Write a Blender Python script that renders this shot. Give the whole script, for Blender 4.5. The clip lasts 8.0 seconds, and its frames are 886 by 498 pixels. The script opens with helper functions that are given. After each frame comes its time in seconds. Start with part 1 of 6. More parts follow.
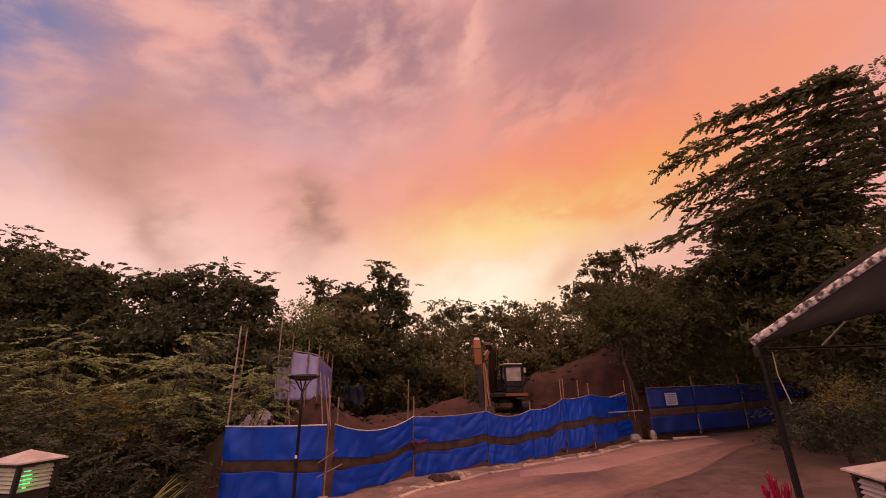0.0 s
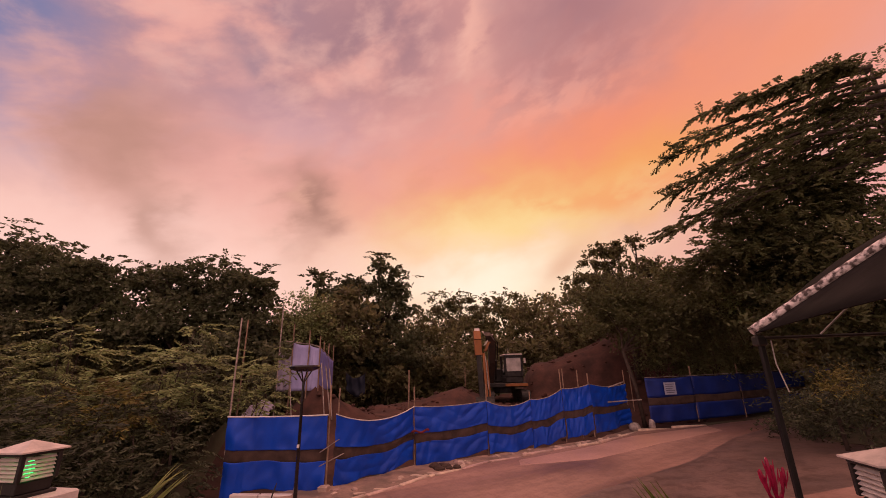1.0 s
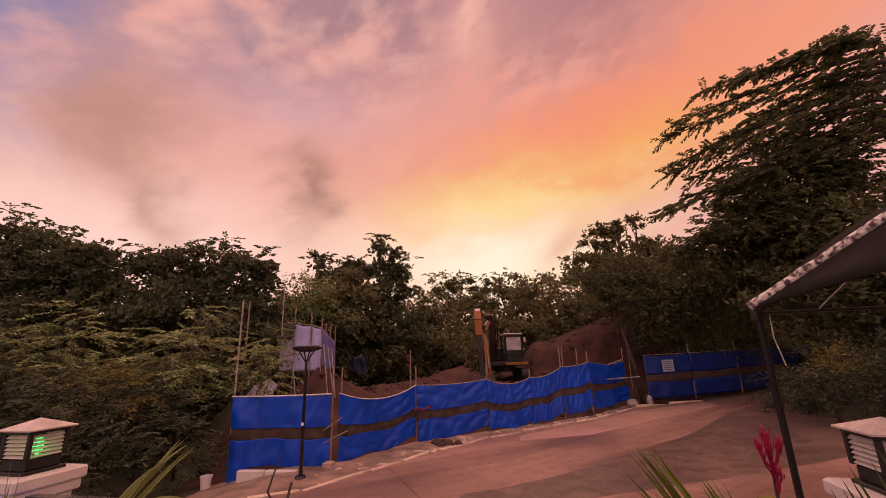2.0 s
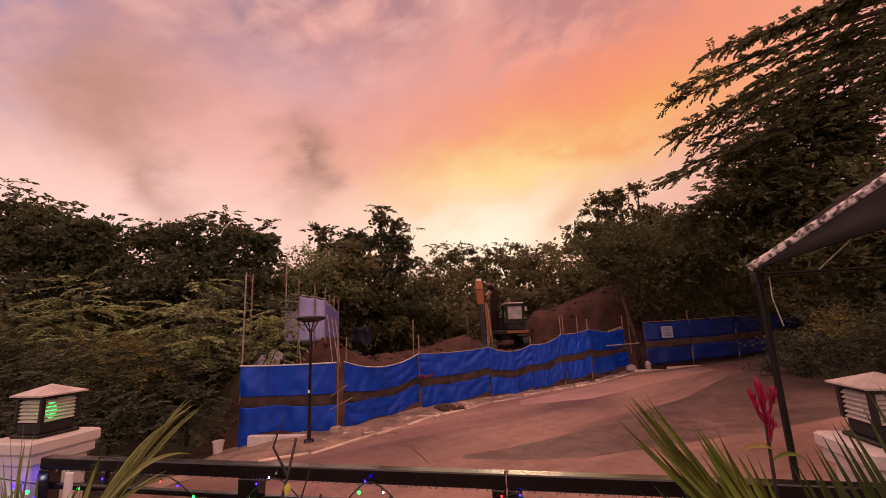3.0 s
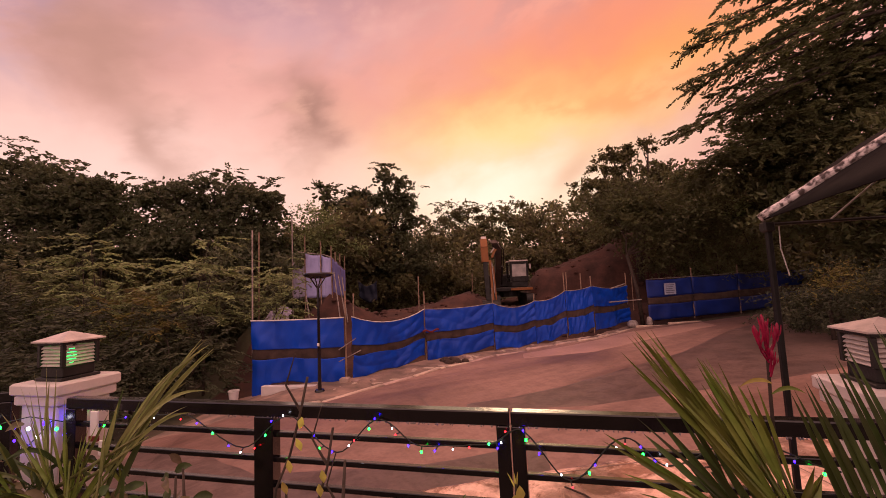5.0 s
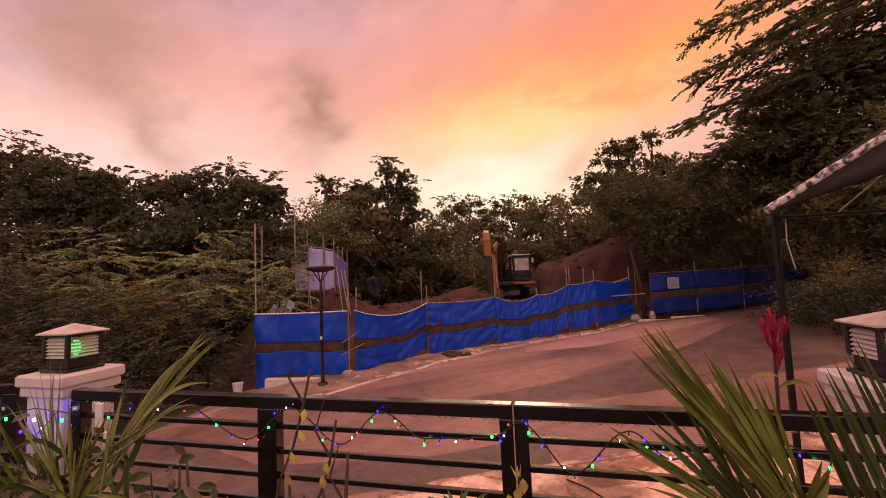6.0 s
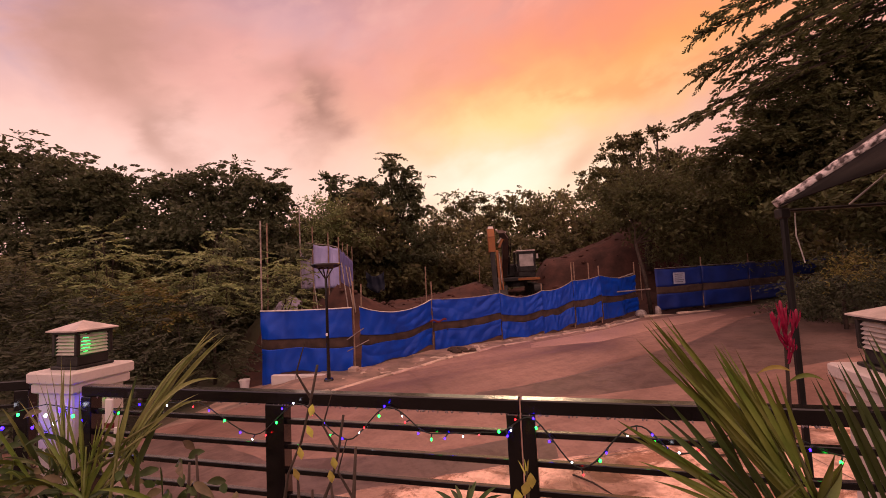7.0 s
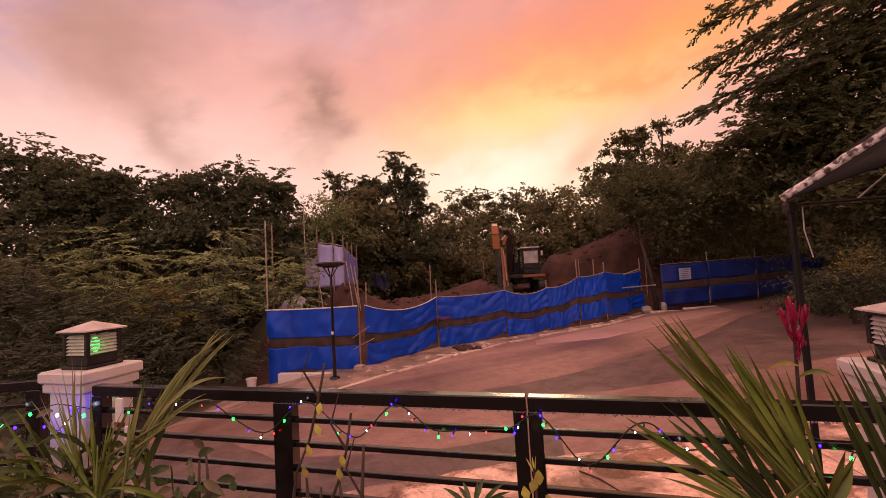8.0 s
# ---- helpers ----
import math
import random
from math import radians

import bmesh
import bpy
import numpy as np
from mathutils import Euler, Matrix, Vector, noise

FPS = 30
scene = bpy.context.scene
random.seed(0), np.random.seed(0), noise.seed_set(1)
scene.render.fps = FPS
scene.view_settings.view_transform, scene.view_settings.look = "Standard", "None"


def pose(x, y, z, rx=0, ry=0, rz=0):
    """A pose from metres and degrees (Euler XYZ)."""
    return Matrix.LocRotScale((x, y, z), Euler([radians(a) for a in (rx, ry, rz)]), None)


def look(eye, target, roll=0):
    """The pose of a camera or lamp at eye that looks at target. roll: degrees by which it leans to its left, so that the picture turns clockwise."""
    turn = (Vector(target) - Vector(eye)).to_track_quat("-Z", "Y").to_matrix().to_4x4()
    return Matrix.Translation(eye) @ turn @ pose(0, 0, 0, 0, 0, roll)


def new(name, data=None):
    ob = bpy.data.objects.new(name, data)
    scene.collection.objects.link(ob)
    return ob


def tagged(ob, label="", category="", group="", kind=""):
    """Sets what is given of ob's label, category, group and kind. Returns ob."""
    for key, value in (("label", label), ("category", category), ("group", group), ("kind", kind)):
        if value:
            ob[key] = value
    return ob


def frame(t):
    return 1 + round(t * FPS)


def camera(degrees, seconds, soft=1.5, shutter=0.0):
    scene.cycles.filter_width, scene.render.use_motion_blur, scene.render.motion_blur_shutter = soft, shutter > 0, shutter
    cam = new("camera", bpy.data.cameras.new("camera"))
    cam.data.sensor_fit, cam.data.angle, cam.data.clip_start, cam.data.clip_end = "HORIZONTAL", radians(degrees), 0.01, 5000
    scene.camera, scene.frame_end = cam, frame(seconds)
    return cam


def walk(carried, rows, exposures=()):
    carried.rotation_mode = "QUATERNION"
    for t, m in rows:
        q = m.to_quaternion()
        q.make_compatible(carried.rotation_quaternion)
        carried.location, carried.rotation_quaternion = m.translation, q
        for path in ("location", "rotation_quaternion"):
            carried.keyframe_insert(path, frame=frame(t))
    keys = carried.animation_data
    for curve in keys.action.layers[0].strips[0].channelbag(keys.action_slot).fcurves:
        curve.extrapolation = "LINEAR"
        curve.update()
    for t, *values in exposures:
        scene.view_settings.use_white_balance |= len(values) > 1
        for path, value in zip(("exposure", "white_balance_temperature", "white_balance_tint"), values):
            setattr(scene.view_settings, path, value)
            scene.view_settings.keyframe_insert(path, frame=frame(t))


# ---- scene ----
cam = camera(95.2, 8.0, 0.75)
PATH = [
    (0, (0.387, 0.516, 1.803), (-0.682, 9.932, 4.996), -1.30),
    (0.5, (0.390, 0.524, 1.799), (-0.689, 9.969, 4.904), -1.40),
    (1, (0.392, 0.525, 1.797), (-0.690, 10.005, 4.789), -1.50),
    (1.5, (0.391, 0.530, 1.791), (-0.699, 10.064, 4.605), -1.70),
    (3, (0.404, 0.566, 1.740), (-0.789, 10.318, 3.605), -2.60),
    (3.5, (0.401, 0.568, 1.722), (-0.852, 10.373, 3.239), -2.80),
    (4, (0.401, 0.577, 1.705), (-0.895, 10.417, 2.932), -2.80),
    (4.5, (0.397, 0.580, 1.692), (-0.936, 10.439, 2.705), -2.70),
    (6, (0.389, 0.598, 1.680), (-1.049, 10.468, 2.401), -2.50),
    (6.5, (0.385, 0.599, 1.677), (-1.094, 10.465, 2.363), -2.60),
    (7, (0.381, 0.602, 1.675), (-1.167, 10.461, 2.314), -2.80),
    (7.5, (0.376, 0.600, 1.674), (-1.232, 10.451, 2.282), -3.10),
    (8, (0.376, 0.600, 1.677), (-1.276, 10.445, 2.264), -3.30),
]
walk(cam, [(t, look(eye, target, roll)) for t, eye, target, roll in PATH], [(0, -0.12), (3, -0.08), (4.5, 0.0), (8, 0.04)])

# ---- world: an evening sky with lit clouds, and the sun low behind them ----
world = bpy.data.worlds.new("evening_sky")
scene.world = world
world.use_nodes = True
WT = world.node_tree
WT.nodes.clear()


def wmath(op, a, b=None, clamp=False):
    n = WT.nodes.new("ShaderNodeMath")
    n.operation = op
    n.use_clamp = clamp
    for i, v in enumerate((a, b)):
        if v is None:
            continue
        if isinstance(v, (int, float)):
            n.inputs[i].default_value = v
        else:
            WT.links.new(v, n.inputs[i])
    return n.outputs[0]


def wmix(fac, a, b):
    n = WT.nodes.new("ShaderNodeMix")
    n.data_type = "RGBA"
    for sock, v in ((n.inputs[0], fac), (n.inputs[6], a), (n.inputs[7], b)):
        if isinstance(v, (int, float)):
            sock.default_value = v
        elif isinstance(v, tuple):
            sock.default_value = (*v, 1)
        else:
            WT.links.new(v, sock)
    return n.outputs[2]


def wnoise(vec, scale, detail=5.0, rough=0.55, distort=0.0):
    n = WT.nodes.new("ShaderNodeTexNoise")
    n.inputs["Scale"].default_value = scale
    n.inputs["Detail"].default_value = detail
    n.inputs["Roughness"].default_value = rough
    n.inputs["Distortion"].default_value = distort
    WT.links.new(vec, n.inputs["Vector"])
    return n.outputs["Fac"]


def wstep(v, lo, hi):
    n = WT.nodes.new("ShaderNodeMapRange")
    n.interpolation_type = "SMOOTHSTEP"
    n.inputs["From Min"].default_value = lo
    n.inputs["From Max"].default_value = hi
    WT.links.new(v, n.inputs["Value"])
    return n.outputs["Result"]


coord = WT.nodes.new("ShaderNodeTexCoord").outputs["Generated"]
xyz = WT.nodes.new("ShaderNodeSeparateXYZ")
WT.links.new(coord, xyz.inputs[0])
SX, SY, SZ = xyz.outputs
DEG = 57.29578
az0 = wmath("MULTIPLY", wmath("ARCTAN2", SX, SY), DEG)
el0 = wmath("MULTIPLY", wmath("ARCSINE", SZ), DEG)
# cloud layer seen from below: stretched towards the horizon
flat = WT.nodes.new("ShaderNodeCombineXYZ")
WT.links.new(wmath("MULTIPLY", az0, 0.03), flat.inputs[0])
WT.links.new(wmath("MULTIPLY", el0, 0.045), flat.inputs[1])
n1 = wnoise(flat.outputs[0], 1.6, 5, 0.5, 0.2)
n2 = wnoise(flat.outputs[0], 3.2, 6, 0.5, 0.35)
# wisps drawn out along the wind, rising to the right
lane = WT.nodes.new("ShaderNodeCombineXYZ")
WT.links.new(wmath("MULTIPLY", wmath("ADD", az0, wmath("MULTIPLY", el0, 0.5)), 0.035), lane.inputs[0])
WT.links.new(wmath("MULTIPLY", wmath("SUBTRACT", el0, wmath("MULTIPLY", az0, 0.3)), 0.075), lane.inputs[1])
n4 = wnoise(lane.outputs[0], 1.35, 7, 0.52, 0.2)
n5 = wnoise(lane.outputs[0], 3.6, 7, 0.55, 0.2)
az = wmath("ADD", az0, wmath("ADD", wmath("MULTIPLY", wmath("SUBTRACT", n1, 0.5), 12.0), wmath("MULTIPLY", wmath("SUBTRACT", n5, 0.5), 9.0)))
el = wmath("ADD", el0, wmath("ADD", wmath("MULTIPLY", wmath("SUBTRACT", n2, 0.5), 8.0), wmath("MULTIPLY", wmath("SUBTRACT", n4, 0.5), 7.0)))


def blob(a, e, sa, se, tilt=0.0, u=None, v=None):
    da, de = wmath("SUBTRACT", az if u is None else u, a), wmath("SUBTRACT", el if v is None else v, e)
    c, s = math.cos(radians(tilt)), math.sin(radians(tilt))
    p = wmath("ADD", wmath("MULTIPLY", da, c / sa), wmath("MULTIPLY", de, s / sa))
    q = wmath("ADD", wmath("MULTIPLY", da, -s / se), wmath("MULTIPLY", de, c / se))
    r2 = wmath("ADD", wmath("MULTIPLY", p, p), wmath("MULTIPLY", q, q))
    return wmath("POWER", 2.71828, wmath("MULTIPLY", r2, -1.0))


nishita = WT.nodes.new("ShaderNodeTexSky")
nishita.sky_type = "NISHITA"
nishita.sun_disc = False
nishita.sun_elevation = radians(4)
nishita.sun_rotation = radians(2)
clear = WT.nodes.new("ShaderNodeMix")
clear.data_type = "RGBA"
clear.blend_type = "ADD"
clear.inputs[0].default_value = 0.02
clear.inputs[6].default_value = (0.20, 0.215, 0.42, 1)
WT.links.new(nishita.outputs[0], clear.inputs[7])
col = clear.outputs[2]
def over(mask, strength, colour):
    return wmix(wmath("MULTIPLY", mask, strength), col, colour)


# pink cloud deck over the blue
deck = wstep(wmath("ADD", az, wmath("MULTIPLY", wmath("SUBTRACT", n4, 0.5), 26.0)), -66, -47)
low = wstep(el, 27, 17)
col = over(wmath("MAXIMUM", deck, low), 0.94, (0.92, 0.42, 0.355))
col = over(wstep(n4, 0.44, 0.68), 0.5, (1.02, 0.54, 0.45))
col = over(wmath("MULTIPLY", wstep(n5, 0.5, 0.68), deck), 0.25, (0.56, 0.31, 0.31))
# blue-grey holes and mauve cloud masses overhead
col = over(wmath("MULTIPLY", blob(-40, 41, 20, 9, 8), wstep(n4, 0.58, 0.40)), 0.8, (0.27, 0.205, 0.30))
col = over(blob(-36, 39, 5, 3.0, 12), 0.65, (0.24, 0.185, 0.28))
col = over(blob(-27, 33, 12, 3.6, 0), 0.65, (0.62, 0.37, 0.43))
col = over(wmath("MULTIPLY", blob(-18, 44, 15, 8, 8), wstep(n4, 0.64, 0.44)), 0.92, (0.40, 0.215, 0.25))
# orange towards the set sun and up over the right
col = over(blob(18, 30, 33, 8.5, 11), 0.95, (1.0, 0.31, 0.18))
col = over(blob(38, 32, 14, 5, 8), 0.5, (1.0, 0.36, 0.20))
col = over(blob(22, 25, 15, 4.2, 6), 0.85, (1.0, 0.37, 0.115))
col = over(blob(17, 45, 19, 7.0, -6), 0.9, (0.42, 0.20, 0.225))
col = over(wmath("MULTIPLY", blob(12, 39, 18, 5, 4), wstep(n5, 0.40, 0.58)), 0.6, (0.52, 0.22, 0.22))
col = over(blob(2, 21, 21, 6, 5), 0.85, (1.0, 0.50, 0.18))
col = over(blob(3, 19.8, 15, 3.8, 4), 0.95, (1.05, 0.71, 0.27))
col = over(blob(-2, 11, 23, 7.5, 0), 0.92, (1.16, 0.89, 0.58))
col = over(blob(-1, 12.5, 11, 3.6, 0), 0.8, (1.25, 1.05, 0.84))
col = over(blob(-46, 13, 32, 8.5, 0), 0.82, (1.16, 0.77, 0.67))
col = over(wmath("MULTIPLY", blob(16, 22.5, 14, 1.8, -4), wstep(n5, 0.40, 0.58)), 0.45, (1.0, 0.33, 0.14))
# bright torn wisps between the masses
high = wstep(el0, 27, 37)
col = over(wmath("MULTIPLY", blob(0.5, 45, 2.6, 8, -10), wstep(n5, 0.36, 0.56)), 0.75, (1.0, 0.50, 0.40))
col = over(wmath("MULTIPLY", wmath("MULTIPLY", wstep(n5, 0.42, 0.74), high), wstep(az, 20, -10)), 0.5, (1.0, 0.54, 0.46))
# darker smudges hanging under the deck
col = over(blob(-48.5, 26.5, 6.0, 5.4, 30), 0.75, (0.50, 0.255, 0.20))
col = over(blob(-43.3, 19.0, 3.0, 5.4, 14), 0.65, (0.54, 0.29, 0.23))
col = over(blob(-26.4, 22.8, 3.3, 4.8, -6), 0.88, (0.44, 0.225, 0.18))
col = over(blob(-28.2, 23.6, 1.2, 1.5, 0), 0.5, (0.95, 0.50, 0.38))
col = over(blob(-31.5, 26.5, 3.0, 1.6, -10), 0.35, (0.60, 0.33, 0.28))
col = over(blob(10.5, 14.2, 4, 1.4, 40, az0, el0), 0.5, (0.80, 0.40, 0.24))
# unseen sky overhead and behind is brightened to light the scene; dark below horizon
behind = wstep(SY, 0.25, -0.5)
col = wmix(wstep(el0, 50, 72), col, (3.0, 1.55, 1.22))
col = wmix(behind, col, (1.3, 0.77, 0.70))
col = wmix(wstep(el0, -1, -8), col, (0.10, 0.07, 0.06))
bg = WT.nodes.new("ShaderNodeBackground")
bg.inputs["Strength"].default_value = 1.0
WT.links.new(col, bg.inputs["Color"])
wout = WT.nodes.new("ShaderNodeOutputWorld")
WT.links.new(bg.outputs[0], wout.inputs[0])

sun = new("sun", bpy.data.lights.new("sun", "SUN"))
sun.data.energy = 1.0
sun.data.angle = radians(14)
sun.data.color = (1.0, 0.62, 0.38)
sun.matrix_world = look((0, 0, 0), (-math.sin(radians(2)), -math.cos(radians(2)), -math.tan(radians(9))))


# ---- materials ----
def material(name, base, rough=0.8, metal=0.0, vary=0.25, scale=6.0, bump=0.2, spec=0.4, second=None, fine=60.0, island=0.0, obj=0.0, emit=None, sheen=0.0, translucent=0.0):
    """Principled surface with two scales of colour change and fine relief."""
    m = bpy.data.materials.new(name)
    m.use_nodes = True
    t = m.node_tree
    b = t.nodes["Principled BSDF"]
    b.inputs["Roughness"].default_value = rough
    b.inputs["Metallic"].default_value = metal
    b.inputs["Specular IOR Level"].default_value = spec
    tc = t.nodes.new("ShaderNodeTexCoord")
    na = t.nodes.new("ShaderNodeTexNoise")
    na.inputs["Scale"].default_value = scale
    na.inputs["Detail"].default_value = 5
    nb = t.nodes.new("ShaderNodeTexNoise")
    nb.inputs["Scale"].default_value = fine
    nb.inputs["Detail"].default_value = 4
    for n in (na, nb):
        t.links.new(tc.outputs["Object"], n.inputs["Vector"])
    other = second or tuple(c * 0.45 for c in base)
    r = t.nodes.new("ShaderNodeMapRange")
    r.inputs["From Min"].default_value, r.inputs["From Max"].default_value = 0.35, 0.68
    t.links.new(na.outputs["Fac"], r.inputs["Value"])
    k = t.nodes.new("ShaderNodeMath")
    k.operation = "MULTIPLY"
    k.inputs[1].default_value = 1.0 if second else vary * 2
    t.links.new(r.outputs[0], k.inputs[0])
    mix = t.nodes.new("ShaderNodeMix")
    mix.data_type = "RGBA"
    mix.inputs[6].default_value, mix.inputs[7].default_value = (*base, 1), (*other, 1)
    t.links.new(k.outputs[0], mix.inputs[0])
    hsv = t.nodes.new("ShaderNodeHueSaturation")
    t.links.new(mix.outputs[2], hsv.inputs["Color"])
    v = t.nodes.new("ShaderNodeMath")
    v.operation = "MULTIPLY_ADD"
    v.inputs[1].default_value, v.inputs[2].default_value = vary, 1 - vary / 2
    t.links.new(nb.outputs["Fac"], v.inputs[0])
    value = v.outputs[0]
    if island or obj:
        src = t.nodes.new("ShaderNodeNewGeometry").outputs["Random Per Island"] if island else t.nodes.new("ShaderNodeObjectInfo").outputs["Random"]
        w = t.nodes.new("ShaderNodeMath")
        w.operation = "MULTIPLY_ADD"
        w.inputs[1].default_value, w.inputs[2].default_value = (island or obj), 1 - (island or obj) / 2
        t.links.new(src, w.inputs[0])
        x = t.nodes.new("ShaderNodeMath")
        x.operation = "MULTIPLY"
        t.links.new(value, x.inputs[0])
        t.links.new(w.outputs[0], x.inputs[1])
        value = x.outputs[0]
        h = t.nodes.new("ShaderNodeMath")
        h.operation = "MULTIPLY_ADD"
        h.inputs[1].default_value, h.inputs[2].default_value = 0.05, 0.475
        t.links.new(src, h.inputs[0])
        t.links.new(h.outputs[0], hsv.inputs["Hue"])
    t.links.new(value, hsv.inputs["Value"])
    t.links.new(hsv.outputs[0], b.inputs["Base Color"])
    rr = t.nodes.new("ShaderNodeMath")
    rr.operation = "MULTIPLY_ADD"
    rr.inputs[1].default_value, rr.inputs[2].default_value = 0.2, max(rough - 0.1, 0.02)
    t.links.new(na.outputs["Fac"], rr.inputs[0])
    t.links.new(rr.outputs[0], b.inputs["Roughness"])
    if bump:
        bp = t.nodes.new("ShaderNodeBump")
        bp.inputs["Strength"].default_value = bump
        bp.inputs["Distance"].default_value = 0.01
        t.links.new(nb.outputs["Fac"], bp.inputs["Height"])
        t.links.new(bp.outputs[0], b.inputs["Normal"])
    if emit:
        b.inputs["Emission Color"].default_value = (*emit[0], 1)
        b.inputs["Emission Strength"].default_value = emit[1]
    if translucent:
        tr = t.nodes.new("ShaderNodeBsdfTranslucent")
        t.links.new(hsv.outputs[0], tr.inputs["Color"])
        ms = t.nodes.new("ShaderNodeMixShader")
        ms.inputs[0].default_value = translucent
        t.links.new(b.outputs[0], ms.inputs[1])
        t.links.new(tr.outputs[0], ms.inputs[2])
        t.links.new(ms.outputs[0], t.nodes["Material Output"].inputs["Surface"])
    return m


LEAF_FEATHER = material("leaf_feathery", (0.17, 0.175, 0.075), 0.55, vary=0.5, scale=0.5, bump=0, island=0.7, translucent=0.5)
LEAF_DARK = material("leaf_dark", (0.138, 0.148, 0.075), 0.6, vary=0.5, scale=0.6, bump=0, island=0.7, translucent=0.42)
LEAF_MID = material("leaf_mid", (0.165, 0.170, 0.070), 0.55, vary=0.5, scale=0.6, bump=0, island=0.7, translucent=0.42)
# distance haze and backlit glow, put into a paler leaf colour
LEAF_HAZED = material("leaf_far_haze", (0.20, 0.185, 0.085), 0.6, vary=0.5, scale=0.4, bump=0, island=0.7, translucent=0.5)
LEAF_LIGHT = material("leaf_light", (0.30, 0.34, 0.13), 0.55, vary=0.5, scale=0.8, bump=0, island=0.7, translucent=0.25)
# shade among the near shrubs, put into the leaf colour
LEAF_SHADED = material("leaf_shaded_green", (0.075, 0.082, 0.040), 0.55, vary=0.5, scale=0.8, bump=0, island=0.7, translucent=0.3)
LEAF_OLIVE = material("leaf_olive", (0.21, 0.175, 0.045), 0.55, vary=0.5, scale=0.8, bump=0, island=0.7, translucent=0.25)
PALM_LEAF = material("palm_leaf", (0.10, 0.135, 0.022), 0.36, vary=0.5, scale=9, bump=0.05, obj=0.9, translucent=0.15, second=(0.18, 0.20, 0.04))
PALM_PALE = material("palm_leaf_pale", (0.21, 0.23, 0.075), 0.4, vary=0.4, scale=9, bump=0.05, obj=0.8, translucent=0.25, second=(0.30, 0.30, 0.11))
PALM_DARK = material("palm_leaf_dark", (0.065, 0.09, 0.026), 0.38, vary=0.4, scale=9, bump=0.05, obj=0.8, translucent=0.25)
YELLOW_LEAF = material("yellow_leaf", (0.62, 0.55, 0.13), 0.5, vary=0.4, scale=30, bump=0.05, obj=0.5, translucent=0.35)
BARK = material("bark", (0.065, 0.045, 0.034), 0.9, vary=0.5, scale=5, bump=0.6, fine=30)
STEM = material("stem", (0.065, 0.045, 0.032), 0.8, vary=0.5, scale=14, bump=0.4)
SOIL = material("red_soil", (0.075, 0.030, 0.021), 0.95, vary=0.7, scale=1.4, bump=1.0, fine=7, second=(0.038, 0.018, 0.014))
GROUND = material("ground_earth", (0.075, 0.055, 0.035), 0.95, vary=0.5, scale=0.7, bump=0.8, fine=8, second=(0.05, 0.055, 0.025))
TARP = material("blue_tarpaulin", (0.003, 0.058, 0.50), 0.42, vary=0.25, scale=1.6, bump=0.12, fine=40, spec=0.32, second=(0.003, 0.040, 0.36))
# same tarpaulin with the far run's shadow put into a darker blue
TARP_SHADED = material("blue_tarpaulin_shaded", (0.004, 0.022, 0.19), 0.5, vary=0.35, scale=1.6, bump=0.12, fine=40)
TARP_OLD = material("dark_blue_sheet", (0.004, 0.007, 0.022), 0.7, vary=0.35, scale=1.6, bump=0.12, fine=40)
LEG_PAINT = material("dull_black_steel", (0.012, 0.010, 0.010), 0.5, vary=0.4, scale=9, bump=0.05, spec=0.3)
BAND = material("brown_netting", (0.075, 0.045, 0.035), 0.9, vary=0.5, scale=3, bump=0.5, fine=90)
SHEET = material("pale_sheeting", (0.42, 0.40, 0.68), 0.6, vary=0.2, scale=2, bump=0.1, second=(0.34, 0.33, 0.60))
PIPE = material("galvanised_pipe", (0.42, 0.34, 0.30), 0.5, 0.3, vary=0.5, scale=8, bump=0.2)
BAMBOO = material("weathered_pole", (0.34, 0.22, 0.15), 0.75, vary=0.5, scale=6, bump=0.3)
BLACK_METAL = material("black_painted_steel", (0.010, 0.007, 0.008), 0.2, 0.0, vary=0.4, scale=9, bump=0.03, spec=0.3)
_wet = BLACK_METAL.node_tree.nodes["Principled BSDF"]
_wet.inputs["Coat Weight"].default_value = 0.7
_wet.inputs["Coat Roughness"].default_value = 0.12
_wet.inputs["Coat IOR"].default_value = 1.42
WHITE_PAINT = material("white_masonry_paint", (0.66, 0.59, 0.56), 0.7, vary=0.15, scale=3, bump=0.25, fine=70, second=(0.55, 0.48, 0.45))
LANTERN_ROOF = material("lantern_roof", (0.62, 0.52, 0.47), 0.5, vary=0.3, scale=10, bump=0.1)
LOUVRE = material("pale_louvre", (0.60, 0.53, 0.49), 0.45, vary=0.15, scale=12, bump=0.05)
LAMP_GREEN = material("green_bulb", (0.1, 0.8, 0.3), 0.4, bump=0, emit=((0.02, 1.0, 0.12), 5.0))
YELLOW_PAINT = material("excavator_yellow", (0.30, 0.10, 0.02), 0.5, vary=0.4, scale=3, bump=0.1, second=(0.24, 0.085, 0.025))
# the boom's shadow, put into its paint colour
SHADED_PAINT = material("shaded_boom_paint", (0.06, 0.03, 0.02), 0.6, vary=0.5, scale=3, bump=0.2, second=(0.03, 0.022, 0.018))
DARK_STEEL = material("dark_steel", (0.03, 0.026, 0.024), 0.55, 0.3, vary=0.5, scale=5, bump=0.2)
CONCRETE = material("pale_concrete", (0.88, 0.58, 0.45), 0.26, vary=0.7, scale=1.1, bump=0.4, fine=16, second=(0.34, 0.21, 0.16))
RUBBLE = material("rubble", (0.52, 0.38, 0.31), 0.9, vary=0.4, scale=5, bump=0.5, obj=0.5)
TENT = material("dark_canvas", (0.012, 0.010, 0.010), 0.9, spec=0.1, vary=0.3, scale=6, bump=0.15)
